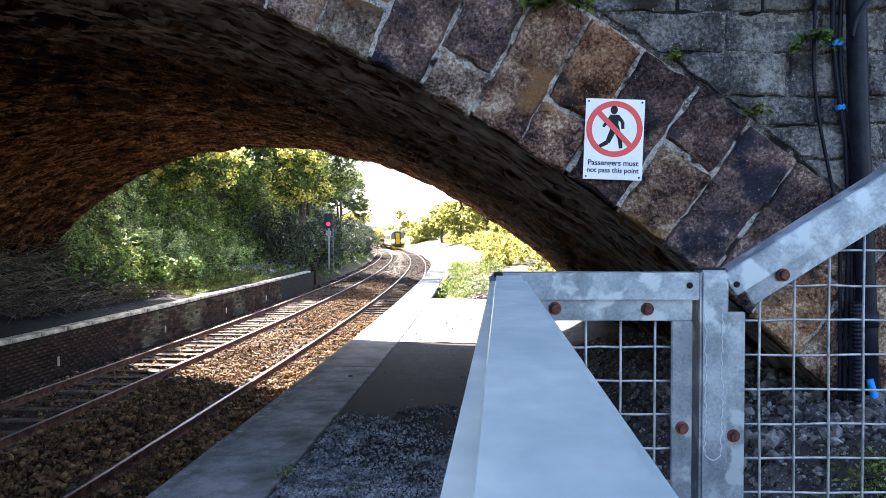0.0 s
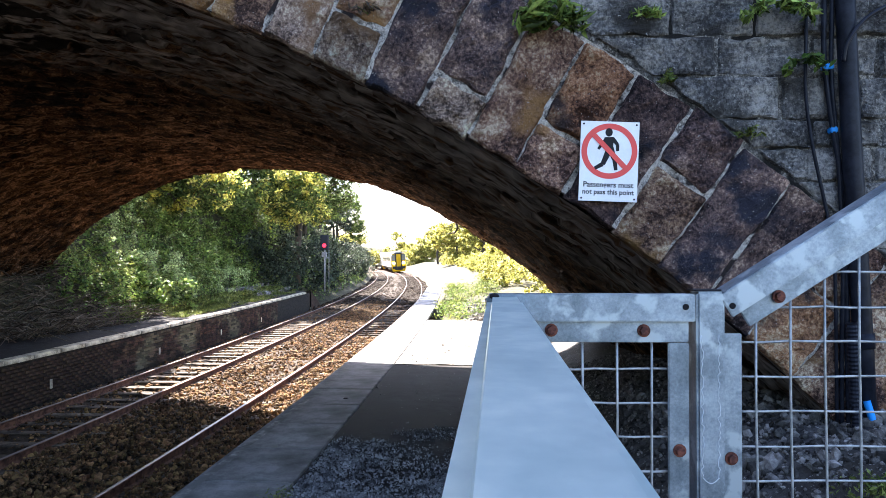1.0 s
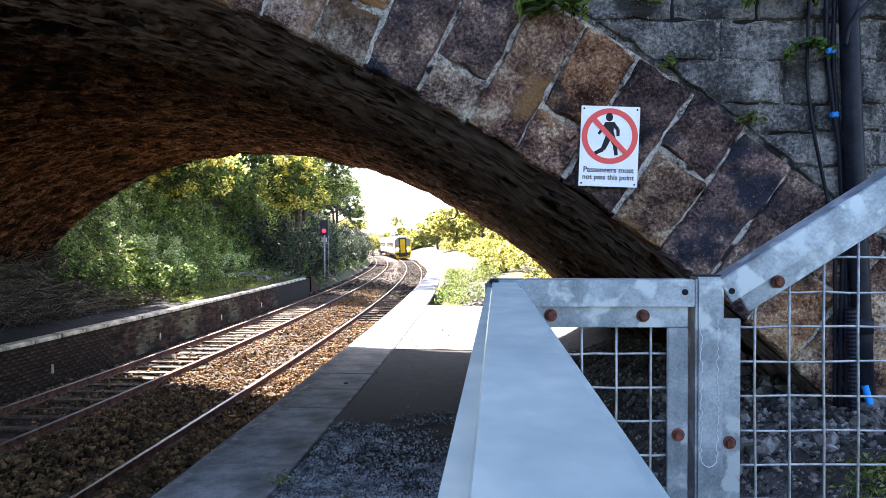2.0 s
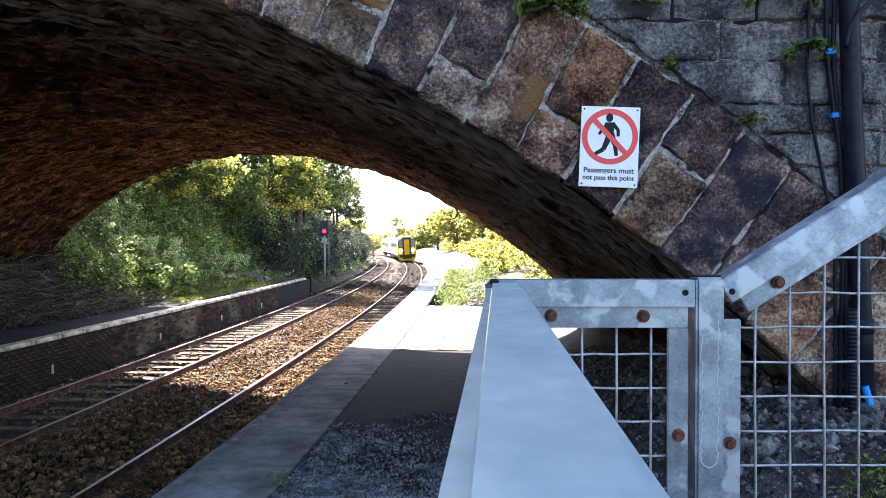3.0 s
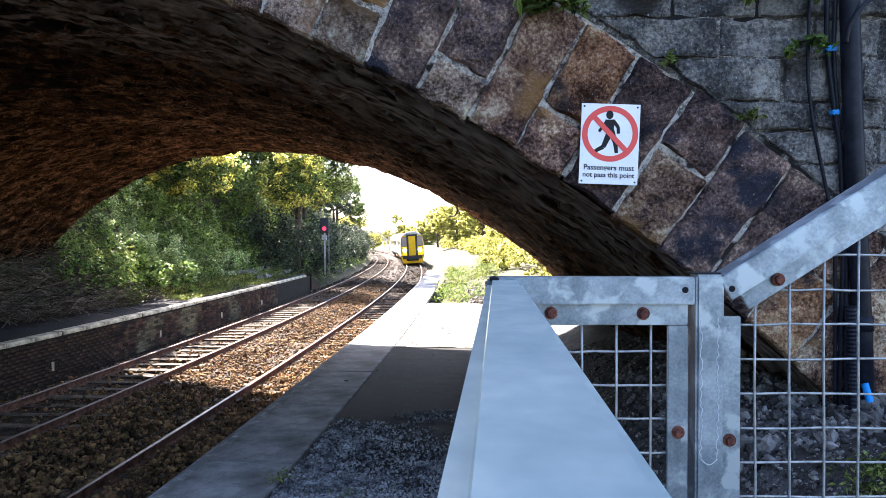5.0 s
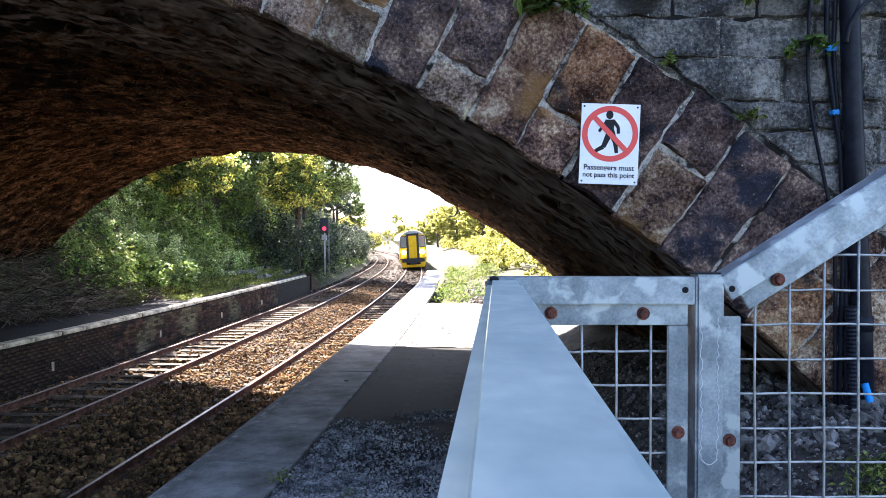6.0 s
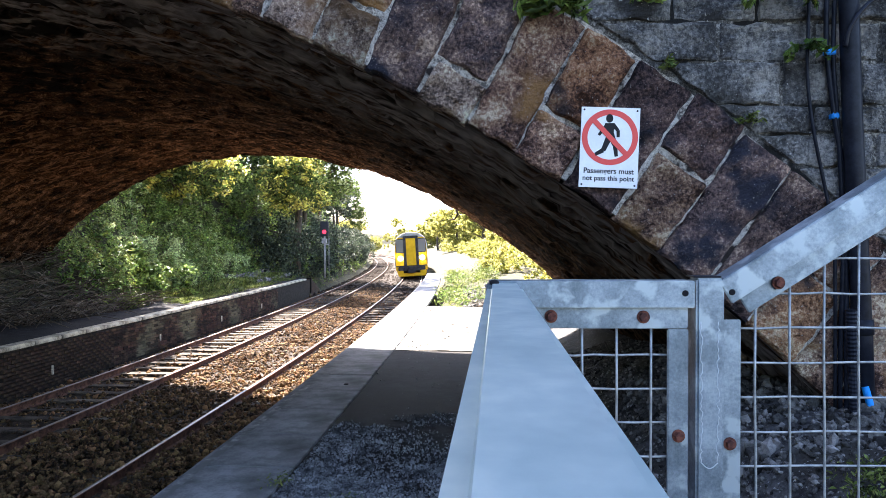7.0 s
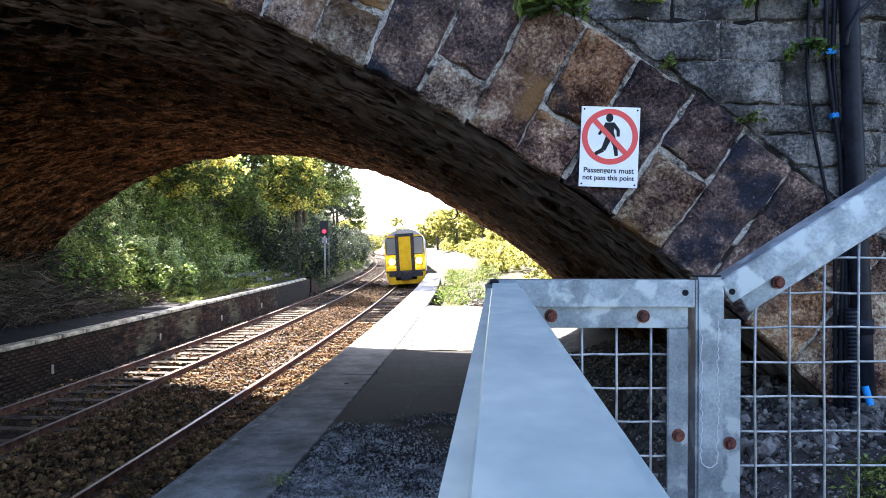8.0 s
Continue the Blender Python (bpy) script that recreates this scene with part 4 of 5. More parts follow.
def leaf_mesh(name, P, size, mat, rng, aspect=0.55, droop=0.3, up=0.0, facing=None):
    """A mesh of many small folded leaves at the points P (n x 3)."""
    n = len(P)
    d = rng.normal(size=(n, 3))
    d[:, 2] = d[:, 2] * 0.7 - droop + up
    d /= np.linalg.norm(d, axis=1)[:, None]
    w = np.cross(d, rng.normal(size=(n, 3)))
    w /= np.linalg.norm(w, axis=1)[:, None]
    nn = np.cross(d, w)
    if facing is not None:   # leaves turned towards the light side of the slope, each a little differently
        nn = rng.normal(size=(n, 3)) * 0.6 + np.array(facing)
        nn /= np.linalg.norm(nn, axis=1)[:, None]
        w = np.cross(d, nn)
        w /= np.linalg.norm(w, axis=1)[:, None]
        d = np.cross(nn, w)
    s = (size * rng.uniform(0.6, 1.4, n))[:, None]
    a, b = P - d * s * 0.5, P + d * s * 0.5
    c, e = P + w * s * aspect * 0.5 + nn * s * 0.12, P - w * s * aspect * 0.5 + nn * s * 0.12
    vs = np.stack([a, c, b, e], 1).reshape(-1, 3)
    me = bpy.data.meshes.new(name)
    me.vertices.add(n * 4)
    me.vertices.foreach_set("co", vs.ravel())
    i = np.arange(n)[:, None] * 4
    tri = np.concatenate([i + [0, 1, 2], i + [0, 2, 3]], 1).reshape(-1)
    me.loops.add(n * 6)
    me.loops.foreach_set("vertex_index", tri)
    me.polygons.add(n * 2)
    me.polygons.foreach_set("loop_start", np.arange(n * 2) * 3)
    me.update(calc_edges=True)
    me.validate()
    me.materials.append(mat)
    return me


def clumps(rng, blobs, per, shell=0.55):
    """Points on the outer parts of ellipsoids (x, y, z, rx, ry, rz), broken into twig tufts."""
    out = []
    for x, y, z, rx, ry, rz in blobs:
        k = max(6, int(per * (rx * ry * rz) ** (2 / 3)))
        tuft = max(5, k // 36)
        dirs = rng.normal(size=(tuft, 3))
        dirs /= np.linalg.norm(dirs, axis=1)[:, None]
        rad = rng.uniform(shell, 1.08, tuft)[:, None]
        centres = dirs * rad
        pick = rng.integers(0, tuft, k)
        pts = centres[pick] + rng.normal(size=(k, 3)) * 0.095
        out.append(pts * (rx, ry, rz) + (x, y, z))
    return np.concatenate(out)


def tree(x, y, z0, h, r, mat, seed, label, leaf=0.16, per=900, lean=0.0, mat2=None):
    """Tapered trunk with limbs and a crown of leaf tufts on them."""
    rng = np.random.default_rng(seed)
    rr = random.Random(seed)
    ob = base("tree", pose(x, y, z0), label, "tree", "trees along the cutting")
    top = Vector((lean * h, 0, h * 0.78))
    pts = [Vector((lean * h * (i / 6) ** 1.5 + rr.uniform(-0.1, 0.1), rr.uniform(-0.1, 0.1), h * 0.78 * i / 6)) for i in range(7)]
    put("trunk", mesh_of("trunk", *tube(pts, [0.05 * r + 0.04 - 0.006 * i * r for i in range(7)], 8), M_BARK, True), ob)
    blobs = []
    for i in range(11):
        t = rr.uniform(0.28, 1.0)
        s = pts[min(6, int(t * 6))]
        an = rr.uniform(0, 6.28)
        ln = r * rr.uniform(0.45, 0.95) * (1.15 - 0.5 * t)
        e = s + Vector((math.cos(an) * ln, math.sin(an) * ln, h * 0.16 * rr.uniform(0.2, 1.2)))
        m = s.lerp(e, 0.5) + Vector((0, 0, 0.12 * h * rr.uniform(-0.2, 0.5)))
        put("limb", mesh_of("limb", *tube([s, m, e], [0.022 * r, 0.014 * r, 0.005 * r], 5), M_BARK, True), ob)
        q = r * rr.uniform(0.26, 0.46)
        blobs.append((e.x, e.y, e.z, q, q, q * 0.8))
    blobs.append((top.x, top.y, top.z + 0.08 * h, r * 0.4, r * 0.4, h * 0.13))
    put("crown", leaf_mesh("crown", clumps(rng, blobs, per), leaf, mat, rng), ob)
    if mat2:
        # every third tuft takes the second leaf colour, sunshine painted in
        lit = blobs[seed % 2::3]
        put("outer_crown", leaf_mesh("outer_crown", clumps(rng, lit, per * 0.7, 0.95), leaf, mat2, rng), ob, label="yellow leaves with sunlight put into their colour")
    return ob


# bank of shrubs and ivy on the cutting's far side
def past_bridge(x, y):
    """Metres beyond the bridge's far face."""
    return y - (FAR[0] + FAR[1] * (x + DRIFT * y))


def bank_lump(xs, y):
    """Height of the growth over the bank: mounds, bushes and sprays, drawn out down the slope."""
    a = noise.noise(Vector((xs * 0.30, y * 0.42, 1.0)))
    b = 1 - 2 * abs(noise.noise(Vector((xs * 0.62, y * 0.95 + xs * 0.3, 2.0))))
    c = noise.noise(Vector((xs * 1.8, y * 2.1, 2.0)))
    return 1.2 * a + 0.8 * b + 0.75 * c


def bank_points(rng, n, y0, y1, x0, x1, lift, thick):
    y = y0 + (y1 - y0) * rng.uniform(size=n) ** 1.25
    xs = x0 + (x1 - x0) * rng.uniform(size=n)
    xs += np.array([1.5 * step(37, 45, v) for v in y])
    x = xs - 0.0009 * y * y
    out = []
    for i in range(n):
        if past_bridge(x[i], y[i]) < 0.25:
            continue
        if fbm(xs[i], y[i], 3, 1.9) < -0.07 + 0.1 * rng.uniform():
            continue
        lump = bank_lump(xs[i], y[i])
        out.append((x[i] + 0.35 * lump, y[i] - 0.15 * lump, ground_z(x[i], y[i]) + lift + 0.7 * lump + rng.uniform(-thick, 0.08)))
    return np.array(out)


OUTWARD = (0.40, -0.05, 0.80)
rng = np.random.default_rng(21)
put("bank_cover", leaf_mesh("bank_cover", bank_points(rng, 150000, 16, 85, -11.3, -19.5, 0.35, 0.45), 0.125, M_IVY, rng, facing=OUTWARD),
    label="dense dark green ivy on the cutting bank", category="ivy", kind="stuff")
put("bank_brambles", leaf_mesh("bank_brambles", bank_points(rng, 50000, 20, 60, -11.5, -19.0, 0.50, 0.30), 0.15, M_GRASS, rng, aspect=0.24, facing=OUTWARD),
    label="light green brambles and stalks over the ivy", category="brambles", kind="stuff")


def bank_blobs(n, y0, y1, s0, s1, r0, r1, seed):
    """Rounded shrubs standing on the bank."""
    rr = random.Random(seed)
    out = []
    for i in range(n):
        y = y0 + (y1 - y0) * rr.random() ** 1.3
        xs = rr.uniform(s0, s1) + 1.5 * step(37, 45, y)
        x, q = bent(xs, y), rr.uniform(r0, r1)
        h = rr.uniform(0.8, 1.35)
        if past_bridge(x, y) > q + 0.2:
            out.append((x, y, ground_z(x, y) + q * 0.5, q, q, q * h))
    return out


put("bank_shrubs", leaf_mesh("bank_shrubs", clumps(rng, bank_blobs(150, 17, 62, -12.3, -18, 0.5, 1.25, 2), 620, 0.75), 0.13, M_IVY, rng, facing=OUTWARD),
    label="dense green shrubs and brambles on the cutting bank", category="shrubs", kind="stuff")
put("pale_shrubs", leaf_mesh("pale_shrubs", clumps(rng, bank_blobs(62, 23.5, 36, -11.9, -15.4, 0.45, 1.0, 3), 760, 0.8), 0.12, M_PALE, rng, aspect=0.34, facing=OUTWARD),
    label="pale grey-green bushes on the lower bank", category="shrubs", kind="stuff")
put("dark_shrubs", leaf_mesh("dark_shrubs", clumps(rng, [(-13.6 + 0.5 * i, 21.3 + 0.55 * i, 1.35 + 0.25 * (i % 3), 0.9, 0.9, 0.75) for i in range(5)], 900, 0.7), 0.16, M_IVY, rng, facing=OUTWARD),
    label="glossy dark green ivy mound beside the brushwood", category="shrubs", kind="stuff")
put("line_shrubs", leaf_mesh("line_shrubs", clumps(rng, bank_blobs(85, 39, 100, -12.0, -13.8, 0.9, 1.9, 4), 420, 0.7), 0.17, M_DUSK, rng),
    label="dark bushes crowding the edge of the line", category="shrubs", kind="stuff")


def blades(n, y0, y1, s0, s1, z, tall, seed):
    """Places of grass blades on a flat strip along the line, in tufts."""
    rng = np.random.default_rng(seed)
    out = []
    while len(out) < n:
        y, xs = y0 + (y1 - y0) * rng.uniform() ** 1.2, rng.uniform(s0, s1)
        if rng.uniform() < 0.45 + 1.6 * fbm(xs, y, 7, 0.8):
            out.append((bent(xs, y), y, z + tall * rng.uniform()))
    return np.array(out)


put("verge_grass", leaf_mesh("verge_grass", blades(15000, 19.5, 38.2, -11.8, -10.5, 0.93, 0.28, 5), 0.20, M_GRASS, rng, aspect=0.12, droop=-0.8),
    label="rough green grass along the disused platform", category="grass", kind="stuff")
put("platform_grass", leaf_mesh("platform_grass", blades(9000, 21.5, 38.2, -10.8, -9.62, 0.91, 0.07, 6), 0.10, M_GRASS, rng, aspect=0.18, droop=-0.5),
    label="short grass and moss creeping over the tarmac", category="grass", kind="stuff")
M_CHIP = material("pale_chippings", [(0.3, (0.10, 0.092, 0.08)), (0.7, (0.30, 0.28, 0.245))], 6, 8, bump=0.6, dist=0.01, random_tint=0.5, island=True)
rock_field("chippings", 2600, lambda rng: (lambda x, y: np.array((bent(x, y), y, 0.93 + 0.30 * step(-10.9, -12.2, x) + rng.uniform(0, 0.08))))(rng.uniform(-12.1, -10.7), rng.uniform(31.5, 40)), 0.06, M_CHIP, 23,
           label="pale stone chippings tipped along the bank's foot", category="chippings", kind="stuff")

GREEN, GOLDEN = "broad green tree on the bank, some unseen and added for shade", "yellow-green tree beyond the bridge, sunlight put into its leaf colour"
n_tree = 0
for ts, ty, th, tr in ((-15.6, 26, 7.5, 3.6), (-14.8, 33, 8.0, 3.8), (-17.5, 41, 10, 4.2), (-14.2, 44, 11, 4.2), (-18, 50, 8.5, 4.4), (-13.4, 54, 11, 4.2),
                       (-17, 62, 8, 4.4), (-13.6, 68, 6.0, 3.0), (-17.5, 74, 8, 4.5), (-13.4, 80, 6.5, 3.0), (-14, 92, 7, 4)):
    tx = bent(ts, ty)
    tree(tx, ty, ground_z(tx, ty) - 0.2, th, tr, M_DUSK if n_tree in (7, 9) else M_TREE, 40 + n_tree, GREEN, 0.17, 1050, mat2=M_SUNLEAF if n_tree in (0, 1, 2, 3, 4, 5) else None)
    n_tree += 1
# unseen trees behind the viewer, added to keep skylight off the near tracks
for ts, ty, th, tr in ((-15.5, -3, 9, 4.5), (-17, -12, 9, 5), (-15, -21, 10, 5), (-17, -32, 10, 5.5), (-12.5, -44, 10, 6), (-2, -48, 10, 6)):
    tree(ts, ty, ground_z(ts, ty) - 0.2, th, tr, M_TREE, 140 + n_tree, GREEN, 0.36, 800)
    n_tree += 1
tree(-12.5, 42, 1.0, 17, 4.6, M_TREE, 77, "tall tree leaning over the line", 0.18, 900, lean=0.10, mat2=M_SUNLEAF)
tree(-15.4, 53, 1.5, 16, 4.8, M_TREE, 78, "tall tree leaning over the line", 0.18, 900, lean=0.12)
# mostly hidden trees, added up the bank to shade its left end
for tx, ty in ((-20.5, 26.5), (-24.0, 24.0)):
    tree(tx, ty, ground_z(tx, ty) - 0.2, 10, 5, M_TREE, int(ty), GREEN, 0.2, 900)
# distant trees in the golden leaf whose colour carries the sunlight
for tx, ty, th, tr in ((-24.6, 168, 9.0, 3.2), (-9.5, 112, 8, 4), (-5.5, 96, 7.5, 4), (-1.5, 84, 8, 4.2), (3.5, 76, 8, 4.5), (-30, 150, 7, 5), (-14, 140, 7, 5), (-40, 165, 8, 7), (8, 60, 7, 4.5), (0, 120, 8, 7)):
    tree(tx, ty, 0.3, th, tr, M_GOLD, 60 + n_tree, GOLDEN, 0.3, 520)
    n_tree += 1


# bushes past the bridge on this side, sunlight put into their leaf colour
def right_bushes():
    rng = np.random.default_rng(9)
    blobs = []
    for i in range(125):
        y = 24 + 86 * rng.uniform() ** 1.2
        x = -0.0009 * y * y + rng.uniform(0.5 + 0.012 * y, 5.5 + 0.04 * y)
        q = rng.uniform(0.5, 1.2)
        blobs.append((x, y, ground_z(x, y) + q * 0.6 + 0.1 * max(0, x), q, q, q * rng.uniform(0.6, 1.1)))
    return put("sunny_bushes", leaf_mesh("sunny_bushes", clumps(rng, blobs, 1100), 0.15, M_GOLD, rng), label="yellow-green bushes past the bridge, sunlight put into their leaf colour", category="bushes", kind="stuff")


right_bushes()
rng = np.random.default_rng(33)
# added bush: covers sunlit ground that showed through the fence panel
put("corner_bush", leaf_mesh("corner_bush", clumps(rng, [(1.3 + 0.45 * (i % 3), 15.2 + 0.5 * (i // 3), 1.25 + 0.35 * (i % 2), 0.55, 0.55, 0.5) for i in range(6)], 1000, 0.6), 0.10, M_IVY, rng),
    label="dark leafy bush added to cover bright ground beyond the abutment", category="bush")
rng = np.random.default_rng(15)
tufts = []
for i in range(90):
    ty = 21.0 + 22 * rng.uniform() ** 1.1
    tx = bent(-1.45 + 2.6 * rng.uniform() ** 1.2, ty)
    h, k = rng.uniform(0.15, 0.55), 70
    lean = rng.normal(size=(k, 2)) * 0.16
    tufts.append(np.stack([tx + lean[:, 0], ty + lean[:, 1], ground_z(tx, ty) + 0.03 + h * rng.uniform(size=k)], 1))
put("weed_patch", leaf_mesh("weed_patch", np.concatenate(tufts[:55]), 0.15, M_GRASS, rng, aspect=0.16, droop=-0.7), label="tall weeds and grass at the platform's back", category="weeds", kind="stuff")
put("dark_weeds", leaf_mesh("dark_weeds", np.concatenate(tufts[55:]), 0.10, M_IVY, rng, aspect=0.3, droop=-0.2), label="dark leafy weeds behind the platform slabs", category="weeds", kind="stuff")
rock_field("spoil_heap", 1500, lambda rng: (lambda x, y: np.array((bent(x, y), y, ground_z(bent(x, y), y) + 0.02 + 0.35 * rng.uniform() * max(0, 1 - abs(x - 0.5) / 0.9))))(rng.uniform(-0.6, 1.5), rng.uniform(21, 27)), 0.06, M_RUBBLE, 29,
           label="heap of brown spoil and stones past the platform", category="rubble", kind="stuff")

# brushwood heap under the far side of the arch
stems_v, stems_f = [], []
rb = random.Random(12)
for i in range(1300):
    x, y = rb.uniform(-15.0, -10.9), rb.uniform(14.8, 21.2)
    a, ln = rb.uniform(0, 6.28), rb.uniform(0.5, 1.5)
    z = max(0.92, ground_z(x, y)) + 0.45 * rb.random() * step(-11, -12.5, x)
    p = Vector((x, y, z))
    q = p + Vector((math.cos(a) * ln, math.sin(a) * ln, rb.uniform(-0.1, 0.45)))
    v, f = tube([p, p.lerp(q, 0.5) + Vector((0, 0, 0.12)), q], [0.014, 0.011, 0.005], 4)
    k = len(stems_v)
    stems_v += v
    stems_f += [tuple(t + k for t in g) for g in f]
put("brushwood", mesh_of("brushwood", stems_v, stems_f, M_STRAW), label="heap of dry cut brushwood on the disused platform", category="brushwood", kind="stuff")


def wall_plant(name, x, z, r, n, leaf, mat, label, aspect=0.3, seed=1, hang=0.0):
    """A tuft growing out of a joint: leaves along a few arching stems."""
    rng = np.random.default_rng(seed)
    rr = random.Random(seed)
    ob = base(name, None, label, "plant", "plants in the wall")
    o = near_wall(x, z, 0.03)
    pts = []
    for i in range(max(4, n // 14)):
        a = rr.uniform(-1.4, 1.4)
        d = Vector((math.sin(a), -rr.uniform(0.25, 0.8), math.cos(a) * (1 - hang) - hang * 0.8)).normalized() * r * rr.uniform(0.6, 1.1)
        tip = o + d + Vector((0, 0, -0.25 * r))
        mid = o + d * 0.55 + Vector((0, 0, 0.06 * r))
        put("stem", mesh_of("stem", *tube([o, mid, tip], [0.004, 0.003, 0.0015], 5), M_GRASS, True), ob)
        for k in range(14):
            t = 0.25 + 0.75 * k / 13
            p = o * (1 - t) ** 2 + mid * 2 * t * (1 - t) + tip * t * t
            pts.append(p + Vector((rr.uniform(-1, 1), rr.uniform(-1, 1), rr.uniform(-1, 1))) * leaf * 0.35)
    put("leaves", leaf_mesh("leaves", np.array([tuple(p) for p in pts]), leaf, mat, rng, aspect), ob)


wall_plant("buddleia", 0.35, 4.34, 0.27, 220, 0.12, M_IVY, "leafy buddleia sprouting from the stonework", 0.24, 3, 0.45)
wall_plant("fern", 1.07, 3.97, 0.10, 60, 0.05, M_GRASS, "small bright fern in a wall joint", 0.3, 4)
wall_plant("fern", 1.53, 3.63, 0.10, 60, 0.045, M_GRASS, "small fern in a wall joint", 0.3, 5)
wall_plant("fern", 0.92, 4.36, 0.11, 70, 0.05, M_IVY, "small dark fern in a wall joint", 0.3, 6)
wall_plant("creeper", 1.86, 4.10, 0.20, 90, 0.06, M_IVY, "straggling creeper hanging from the wall", 0.5, 7, 0.6)
wall_plant("creeper", 1.68, 4.45, 0.26, 130, 0.08, M_IVY, "straggling creeper hanging from the wall", 0.35, 8, 0.6)
wall_plant("fern", -0.78, 4.38, 0.12, 60, 0.05, M_STRAW, "withered fern in a wall joint", 0.25, 9)


def ground_weed(x, y, z, r, n, seed, mat, label):
    rng = np.random.default_rng(seed)
    P = np.stack([rng.normal(size=n) * r, rng.normal(size=n) * r, np.abs(rng.normal(size=n)) * r * 0.35], 1)
    ob = base("weed", pose(x, y, z), label, "weed", "weeds")
    put("leaves", leaf_mesh("leaves", P, r * 0.42, mat, rng, 0.35, -0.3), ob)


ground_weed(-1.77, 5.54, P_TOP, 0.075, 90, 1, M_GRASS, "small green weed in the joint beside the slabs")
ground_weed(-1.80, 5.72, P_TOP, 0.045, 40, 2, M_GRASS, "small green weed in the joint beside the slabs")
ground_weed(-1.14, 5.24, P_TOP, 0.06, 60, 3, M_GRASS, "small green weed on the tarmac")
for i, (wx, wy) in enumerate(((1.76, 3.22), (1.66, 3.08), (1.86, 3.12), (1.50, 3.06), (1.96, 3.24))):
    ground_weed(wx, wy, bank_z(wx, wy), 0.075, 300, 30 + i, M_GRASS, "low green weeds on the stony soil")
# dry twig hanging from the far edge of the arch
tw = arch_point(radians(29.5), FAR)
put("twig", mesh_of("twig", *tube([tw + Vector((0, 0.05, 0.05)), tw + Vector((0.05, 0, -0.10)), tw + Vector((-0.02, -0.02, -0.20)), tw + Vector((-0.16, -0.02, -0.22))], [0.03, 0.025, 0.02, 0.008], 6), M_BARK, True),
    label="dead twig hanging from the arch edge", category="twig")

# ---- signal on the far platform's end
signal = base("signal", pose(-9.62, 37.9, 0.895), "railway colour-light signal showing red on a grey post", "signal")
M_GREY = material("grey_paint", [(0.3, (0.26, 0.27, 0.27)), (0.7, (0.40, 0.41, 0.41))], 8, 5, bump=0.1, dist=0.002)
put("post", mesh_of("post", *tube([(0, 0, 0), (0, 0, 2.45)], 0.045, 10), M_GREY, True), signal)
bm = bmesh.new()
box(bm, (-0.235, -0.1, 2.36), (0.235, 0.06, 3.20), bevel=0.04)
head = part("head", bm, plain("signal_grey", (0.035, 0.042, 0.05), 0.6), signal, "black signal head")
bm = bmesh.new()
bmesh.ops.create_cone(bm, cap_ends=True, segments=20, radius1=0.11, radius2=0.11, depth=0.03, matrix=Matrix.Translation((0, -0.118, 2.60)) @ Matrix.Rotation(radians(90), 4, "X"))
part("red_lamp", bm, plain("red_lamp", (1.0, 0.03, 0.06), 0.3, 0, 0.35), head, "glowing red lamp")
bm = bmesh.new()
box(bm, (-0.14, -0.16, 1.95), (0.14, 0.0, 2.22), bevel=0.02)
part("plate", bm, M_GREY, signal, "small pale plate")
put("ladder_rail", mesh_of("ladder_rail", *tube([(0.22, 0.1, 0), (0.22, 0.1, 2.36)], 0.02, 6), M_GREY, True), signal)
put("bracket", mesh_of("bracket", *tube([(0, 0.05, 1.9), (0.22, 0.1, 1.9)], 0.02, 6), M_GREY, True), signal)

# ---- train: two railcars on the near track
M_YELLOW = material("yellow_paint", [(0.3, (0.72, 0.42, 0.012)), (0.7, (0.85, 0.52, 0.02))], 3, 5, rough=(0.35, 0.5), bump=0.02, dist=0.002)
M_CREAM = material("cream_side_paint", [(0.3, (0.58, 0.56, 0.52)), (0.7, (0.72, 0.70, 0.66))], 3, 5, rough=(0.35, 0.5), bump=0.02, dist=0.002)
M_CHAR = material("charcoal_paint", [(0.3, (0.03, 0.03, 0.032)), (0.7, (0.07, 0.07, 0.072))], 4, 5, rough=(0.4, 0.6), bump=0.05, dist=0.003)
M_ROOF = material("roof_paint", [(0.3, (0.34, 0.32, 0.29)), (0.7, (0.50, 0.48, 0.44))], 3, 6, bump=0.1, dist=0.004)
M_GLASS = plain("train_glass", (0.20, 0.20, 0.19), 0.06, 0.0, 0.0, 0.6)
M_LAMP = plain("headlamp_glow", (1.0, 0.94, 0.82), 0.3, 0, 30.0)


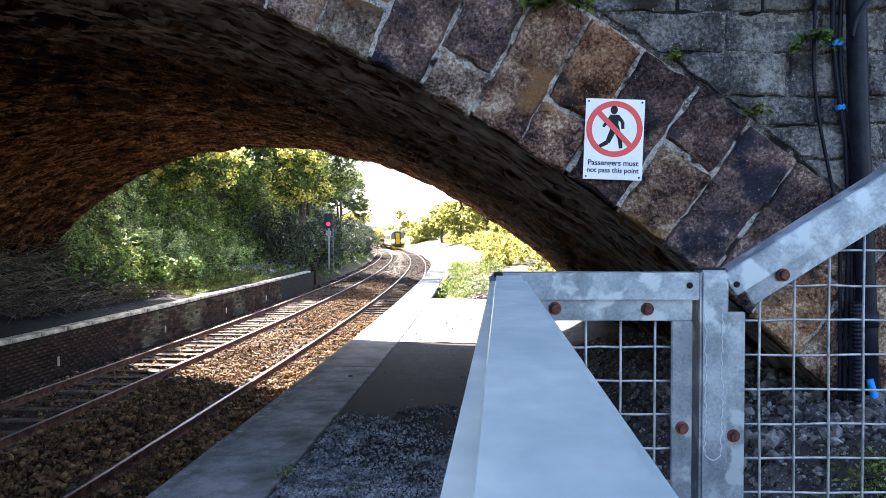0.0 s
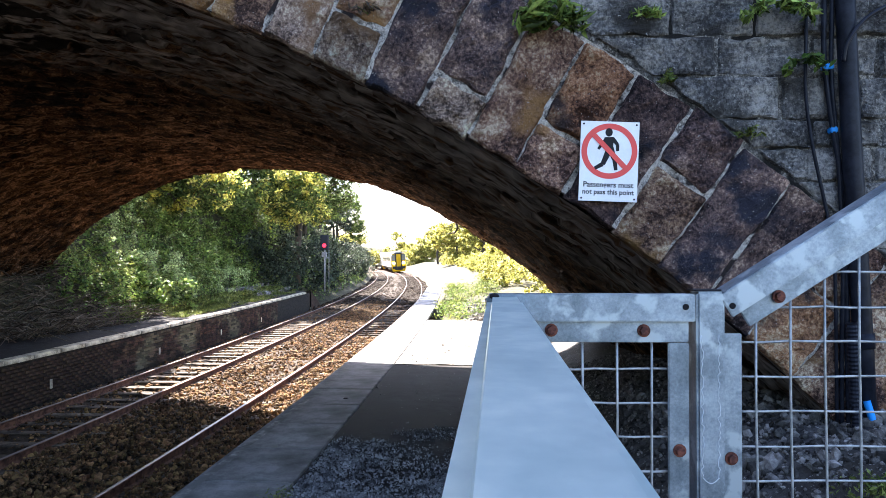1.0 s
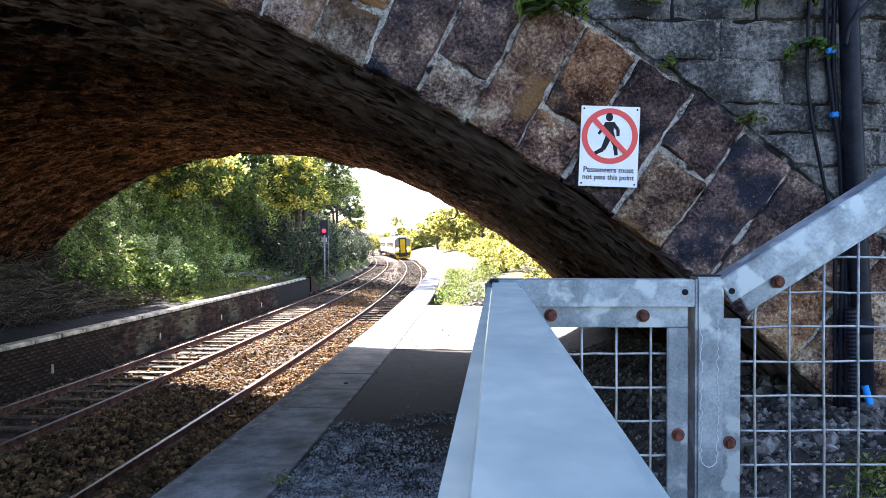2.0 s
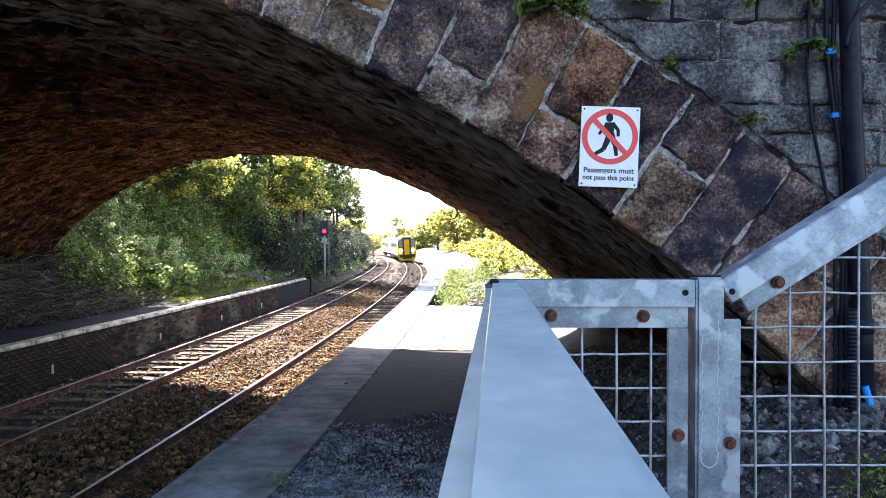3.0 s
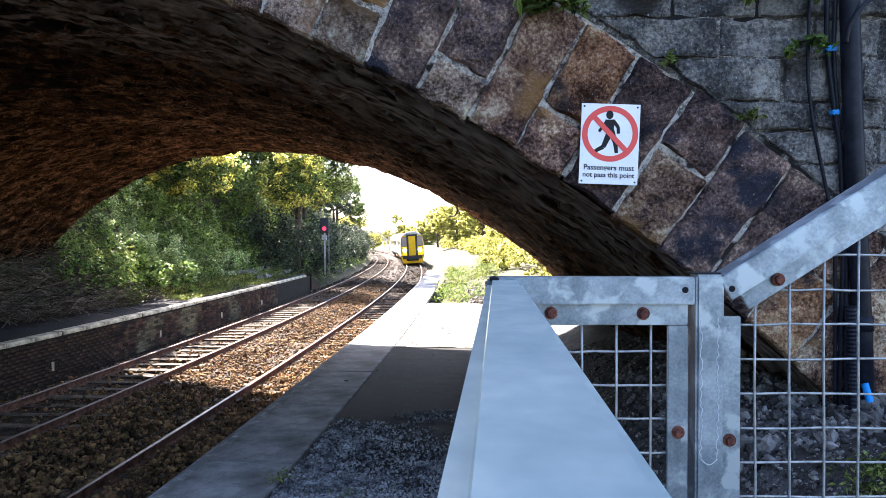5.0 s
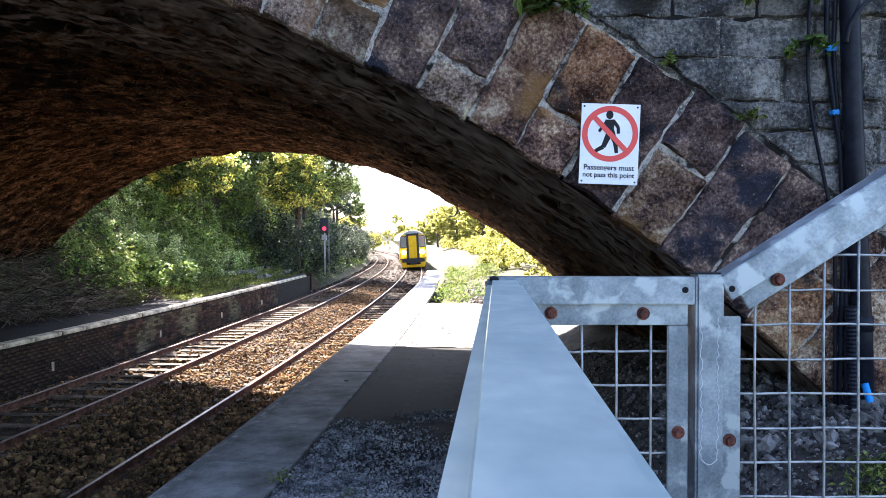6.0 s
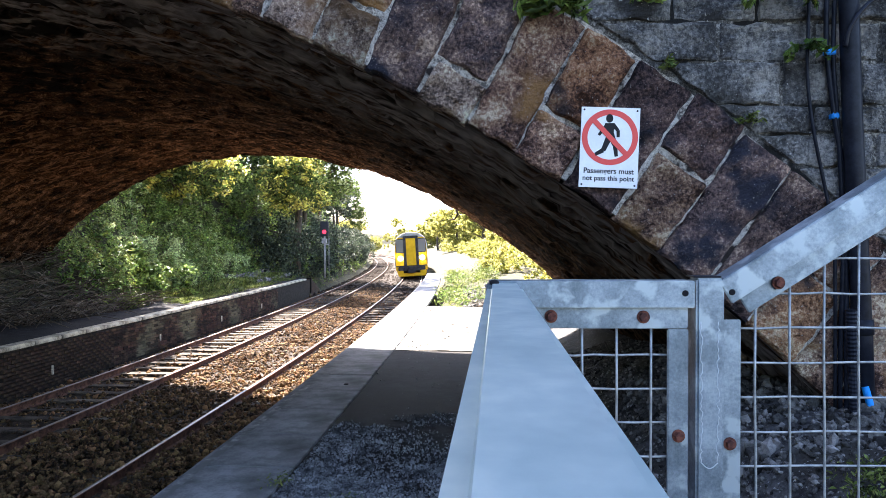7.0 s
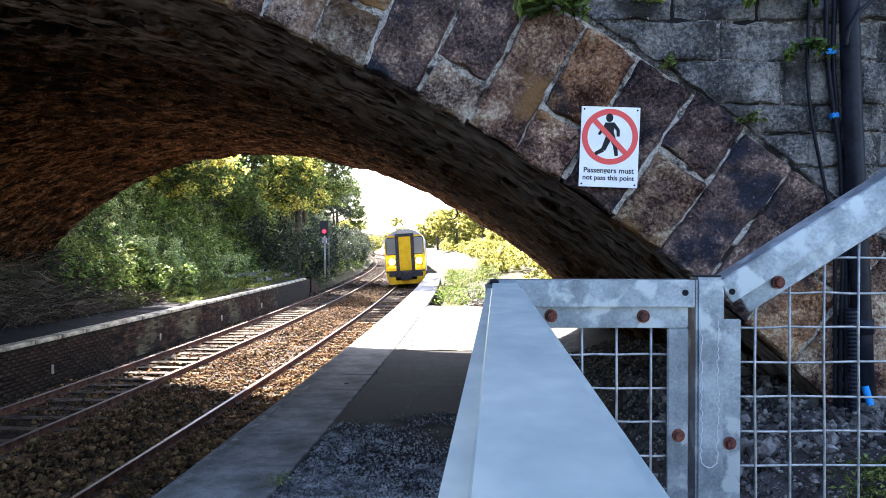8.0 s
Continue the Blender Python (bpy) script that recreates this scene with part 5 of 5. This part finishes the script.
def railcar(front):
    """A railcar 23 m long; its front faces -y at y = 0, rails at z = 0."""
    ob = base("railcar", None, "yellow-fronted diesel railcar with lit headlamps" if front else "trailing diesel railcar with pale sides", "train", "train cars")
    L = 23.0

    def section(inset, z0=0.95):
        w = 1.36 - inset
        return [(-w, z0), (-w, 1.5), (-w + 0.01, 2.2), (-w + 0.07, 2.9), (-w + 0.22, 3.3), (-w + 0.55, 3.56), (-w + 0.95, 3.69), (0, 3.74 - inset),
                (w - 0.95, 3.69), (w - 0.55, 3.56), (w - 0.22, 3.3), (w - 0.07, 2.9), (w - 0.01, 2.2), (w, 1.5), (w, z0)]

    def hull(name, ys, mat, lo, hi, label=""):
        vs, fs = [], []
        k = None
        for i, (y, ins) in enumerate(ys):
            s = section(ins)[lo:hi]
            k = len(s)
            vs += [(x, y, z) for x, z in s]
            if i:
                fs += [((i - 1) * k + j, i * k + j, i * k + j + 1, (i - 1) * k + j + 1) for j in range(k - 1)]
        return put(name, mesh_of(name, vs, fs, mat, True), ob, label=label)

    ys = [(0.02, 0.06), (0.10, 0.015), (0.3, 0.0), (L - 0.3, 0.0), (L - 0.02, 0.05)]
    hull("side", ys, M_CREAM, 0, 4, "pale side panels")
    hull("side", ys, M_CREAM, 11, 15, "pale side panels")
    hull("roof", ys, M_ROOF, 3, 12)
    for yy, nm in ((0.02, "front"), (L - 0.02, "rear")):
        s = section(0.06)
        low = [(-1.28, 0.62), (-1.30, 2.02), (1.30, 2.02), (1.28, 0.62)] if nm == "front" else s
        put(nm, mesh_of(nm, [(x, yy, z) for x, z in low], [tuple(range(len(low)))], M_YELLOW if nm == "front" else M_CHAR), ob, label="yellow front panel" if nm == "front" else "")
        if nm == "front":
            high = [(-1.30, 1.9)] + [q for q in s if 2.0 < q[1] < 3.4] + [(1.30, 1.9)]
            put("upper_front", mesh_of("upper_front", [(x, yy + 0.004, z) for x, z in high], [tuple(range(len(high)))], M_YELLOW), ob, label="yellow upper front round the windows")
            brow = [q for q in s if q[1] > 3.25]
            put("brow", mesh_of("brow", [(x, yy + 0.012, z) for x, z in brow], [tuple(range(len(brow)))], M_ROOF), ob, label="pale brow over the windows")

    def fbox(name, x0, x1, z0, z1, y0, y1, mat, bevel=0.03, parent=None, label=""):
        bm = bmesh.new()
        box(bm, (x0, y0, z0), (x1, y1, z1), bevel=bevel)
        return part(name, bm, mat, parent or ob, label)

    for s in (-1, 1):
        a, b = sorted((s * 0.52, s * 1.22))
        surround = fbox("window_surround", a, b, 2.05, 3.20, -0.02, 0.06, M_CHAR, 0.06)
        fbox("windscreen", a + 0.04, b - 0.04, 2.11, 3.14, -0.03, -0.021, M_GLASS, 0.004, surround, "dark windscreen")
        bm = bmesh.new()
        bmesh.ops.create_cone(bm, cap_ends=True, segments=20, radius1=0.22, radius2=0.20, depth=0.06, matrix=Matrix.Translation((s * 0.88, -0.03, 1.62)) @ Matrix.Rotation(radians(90), 4, "X"))
        h = part("headlamp", bm, M_CHAR, ob)
        # lens made wider than the lamp: its glare is put into the shape
        bm = bmesh.new()
        bmesh.ops.create_cone(bm, cap_ends=True, segments=20, radius1=0.185, radius2=0.185, depth=0.02, matrix=Matrix.Translation((s * 0.88, -0.072, 1.62)) @ Matrix.Rotation(radians(90), 4, "X"))
        part("lens", bm, M_LAMP if front else M_CHAR, h, "bright headlamp, its glare put into the lens size" if front else "")
        fbox("gangway_pillar", s * 0.50 - 0.11, s * 0.50 + 0.11, 0.95, 3.42, -0.09, 0.05, M_CHAR, 0.03)
        # side windows
        for i in range(9):
            yw = 2.2 + i * 2.2
            w = fbox("side_window", s * 1.353 - 0.012, s * 1.353 + 0.012, 1.95, 2.75, yw, yw + 1.5, M_GLASS, 0.008, None, "dark side window")
    fbox("gangway_door", -0.39, 0.39, 1.0, 3.22, -0.06, 0.05, M_YELLOW, 0.03, None, "yellow gangway door")
    fbox("gangway_top", -0.60, 0.60, 3.22, 3.42, -0.088, 0.05, M_CHAR, 0.03)
    fbox("bumper_band", -1.10, 1.10, 0.58, 0.94, -0.07, 0.3, M_CHAR, 0.04)
    fbox("bumper_line", -1.26, 1.26, 0.93, 1.02, -0.05, 0.25, M_CHAR, 0.02)
    fbox("valance", -1.12, 1.12, 0.14, 0.40, -0.10, 0.25, M_YELLOW, 0.05, None, "yellow lower valance")
    for s in (-1, 1):
        fbox("valance_corner", s * 0.93 - 0.25, s * 0.93 + 0.25, 0.30, 0.64, -0.095, 0.25, M_YELLOW, 0.05, None, "yellow valance corner")
    fbox("coupler", -0.32, 0.32, 0.42, 0.95, -0.42, -0.02, M_CHAR, 0.05, None, "black coupler")
    fbox("underframe", -1.2, 1.2, 0.55, 0.94, 0.4, L - 0.3, M_CHAR, 0.03)
    for yb in (4.0, L - 4.0):
        bog = fbox("bogie", -1.05, 1.05, 0.30, 0.62, yb - 1.7, yb + 1.7, M_CHAR, 0.05)
        for dy in (-1.25, 1.25):
            for s in (-1, 1):
                bm = bmesh.new()
                bmesh.ops.create_cone(bm, cap_ends=True, segments=20, radius1=0.40, radius2=0.40, depth=0.12, matrix=Matrix.Translation((s * 0.75, yb + dy, 0.405)) @ Matrix.Rotation(radians(90), 4, "Y"))
                part("wheel", bm, M_RUST, bog)
    return ob


car_front, car_rear = railcar(True), railcar(False)


def motions():
    """The train rolls towards the viewer round the curve."""
    def on_track(y):
        x0, x1 = bent(-4.0, y), bent(-4.0, y + 23)
        return pose(x0, y, 0.03, 0, -3.2, math.degrees(math.atan2(x0 - x1, 23.0)))
    front, rear = [], []
    for i in range(17):
        t = i * 0.5
        y = 44.0 + 11.0 * (8.0 - t)
        front.append((t, on_track(y)))
        rear.append((t, on_track(y + 23.6)))
    walk(car_front, front)
    walk(car_rear, rear)


motions()
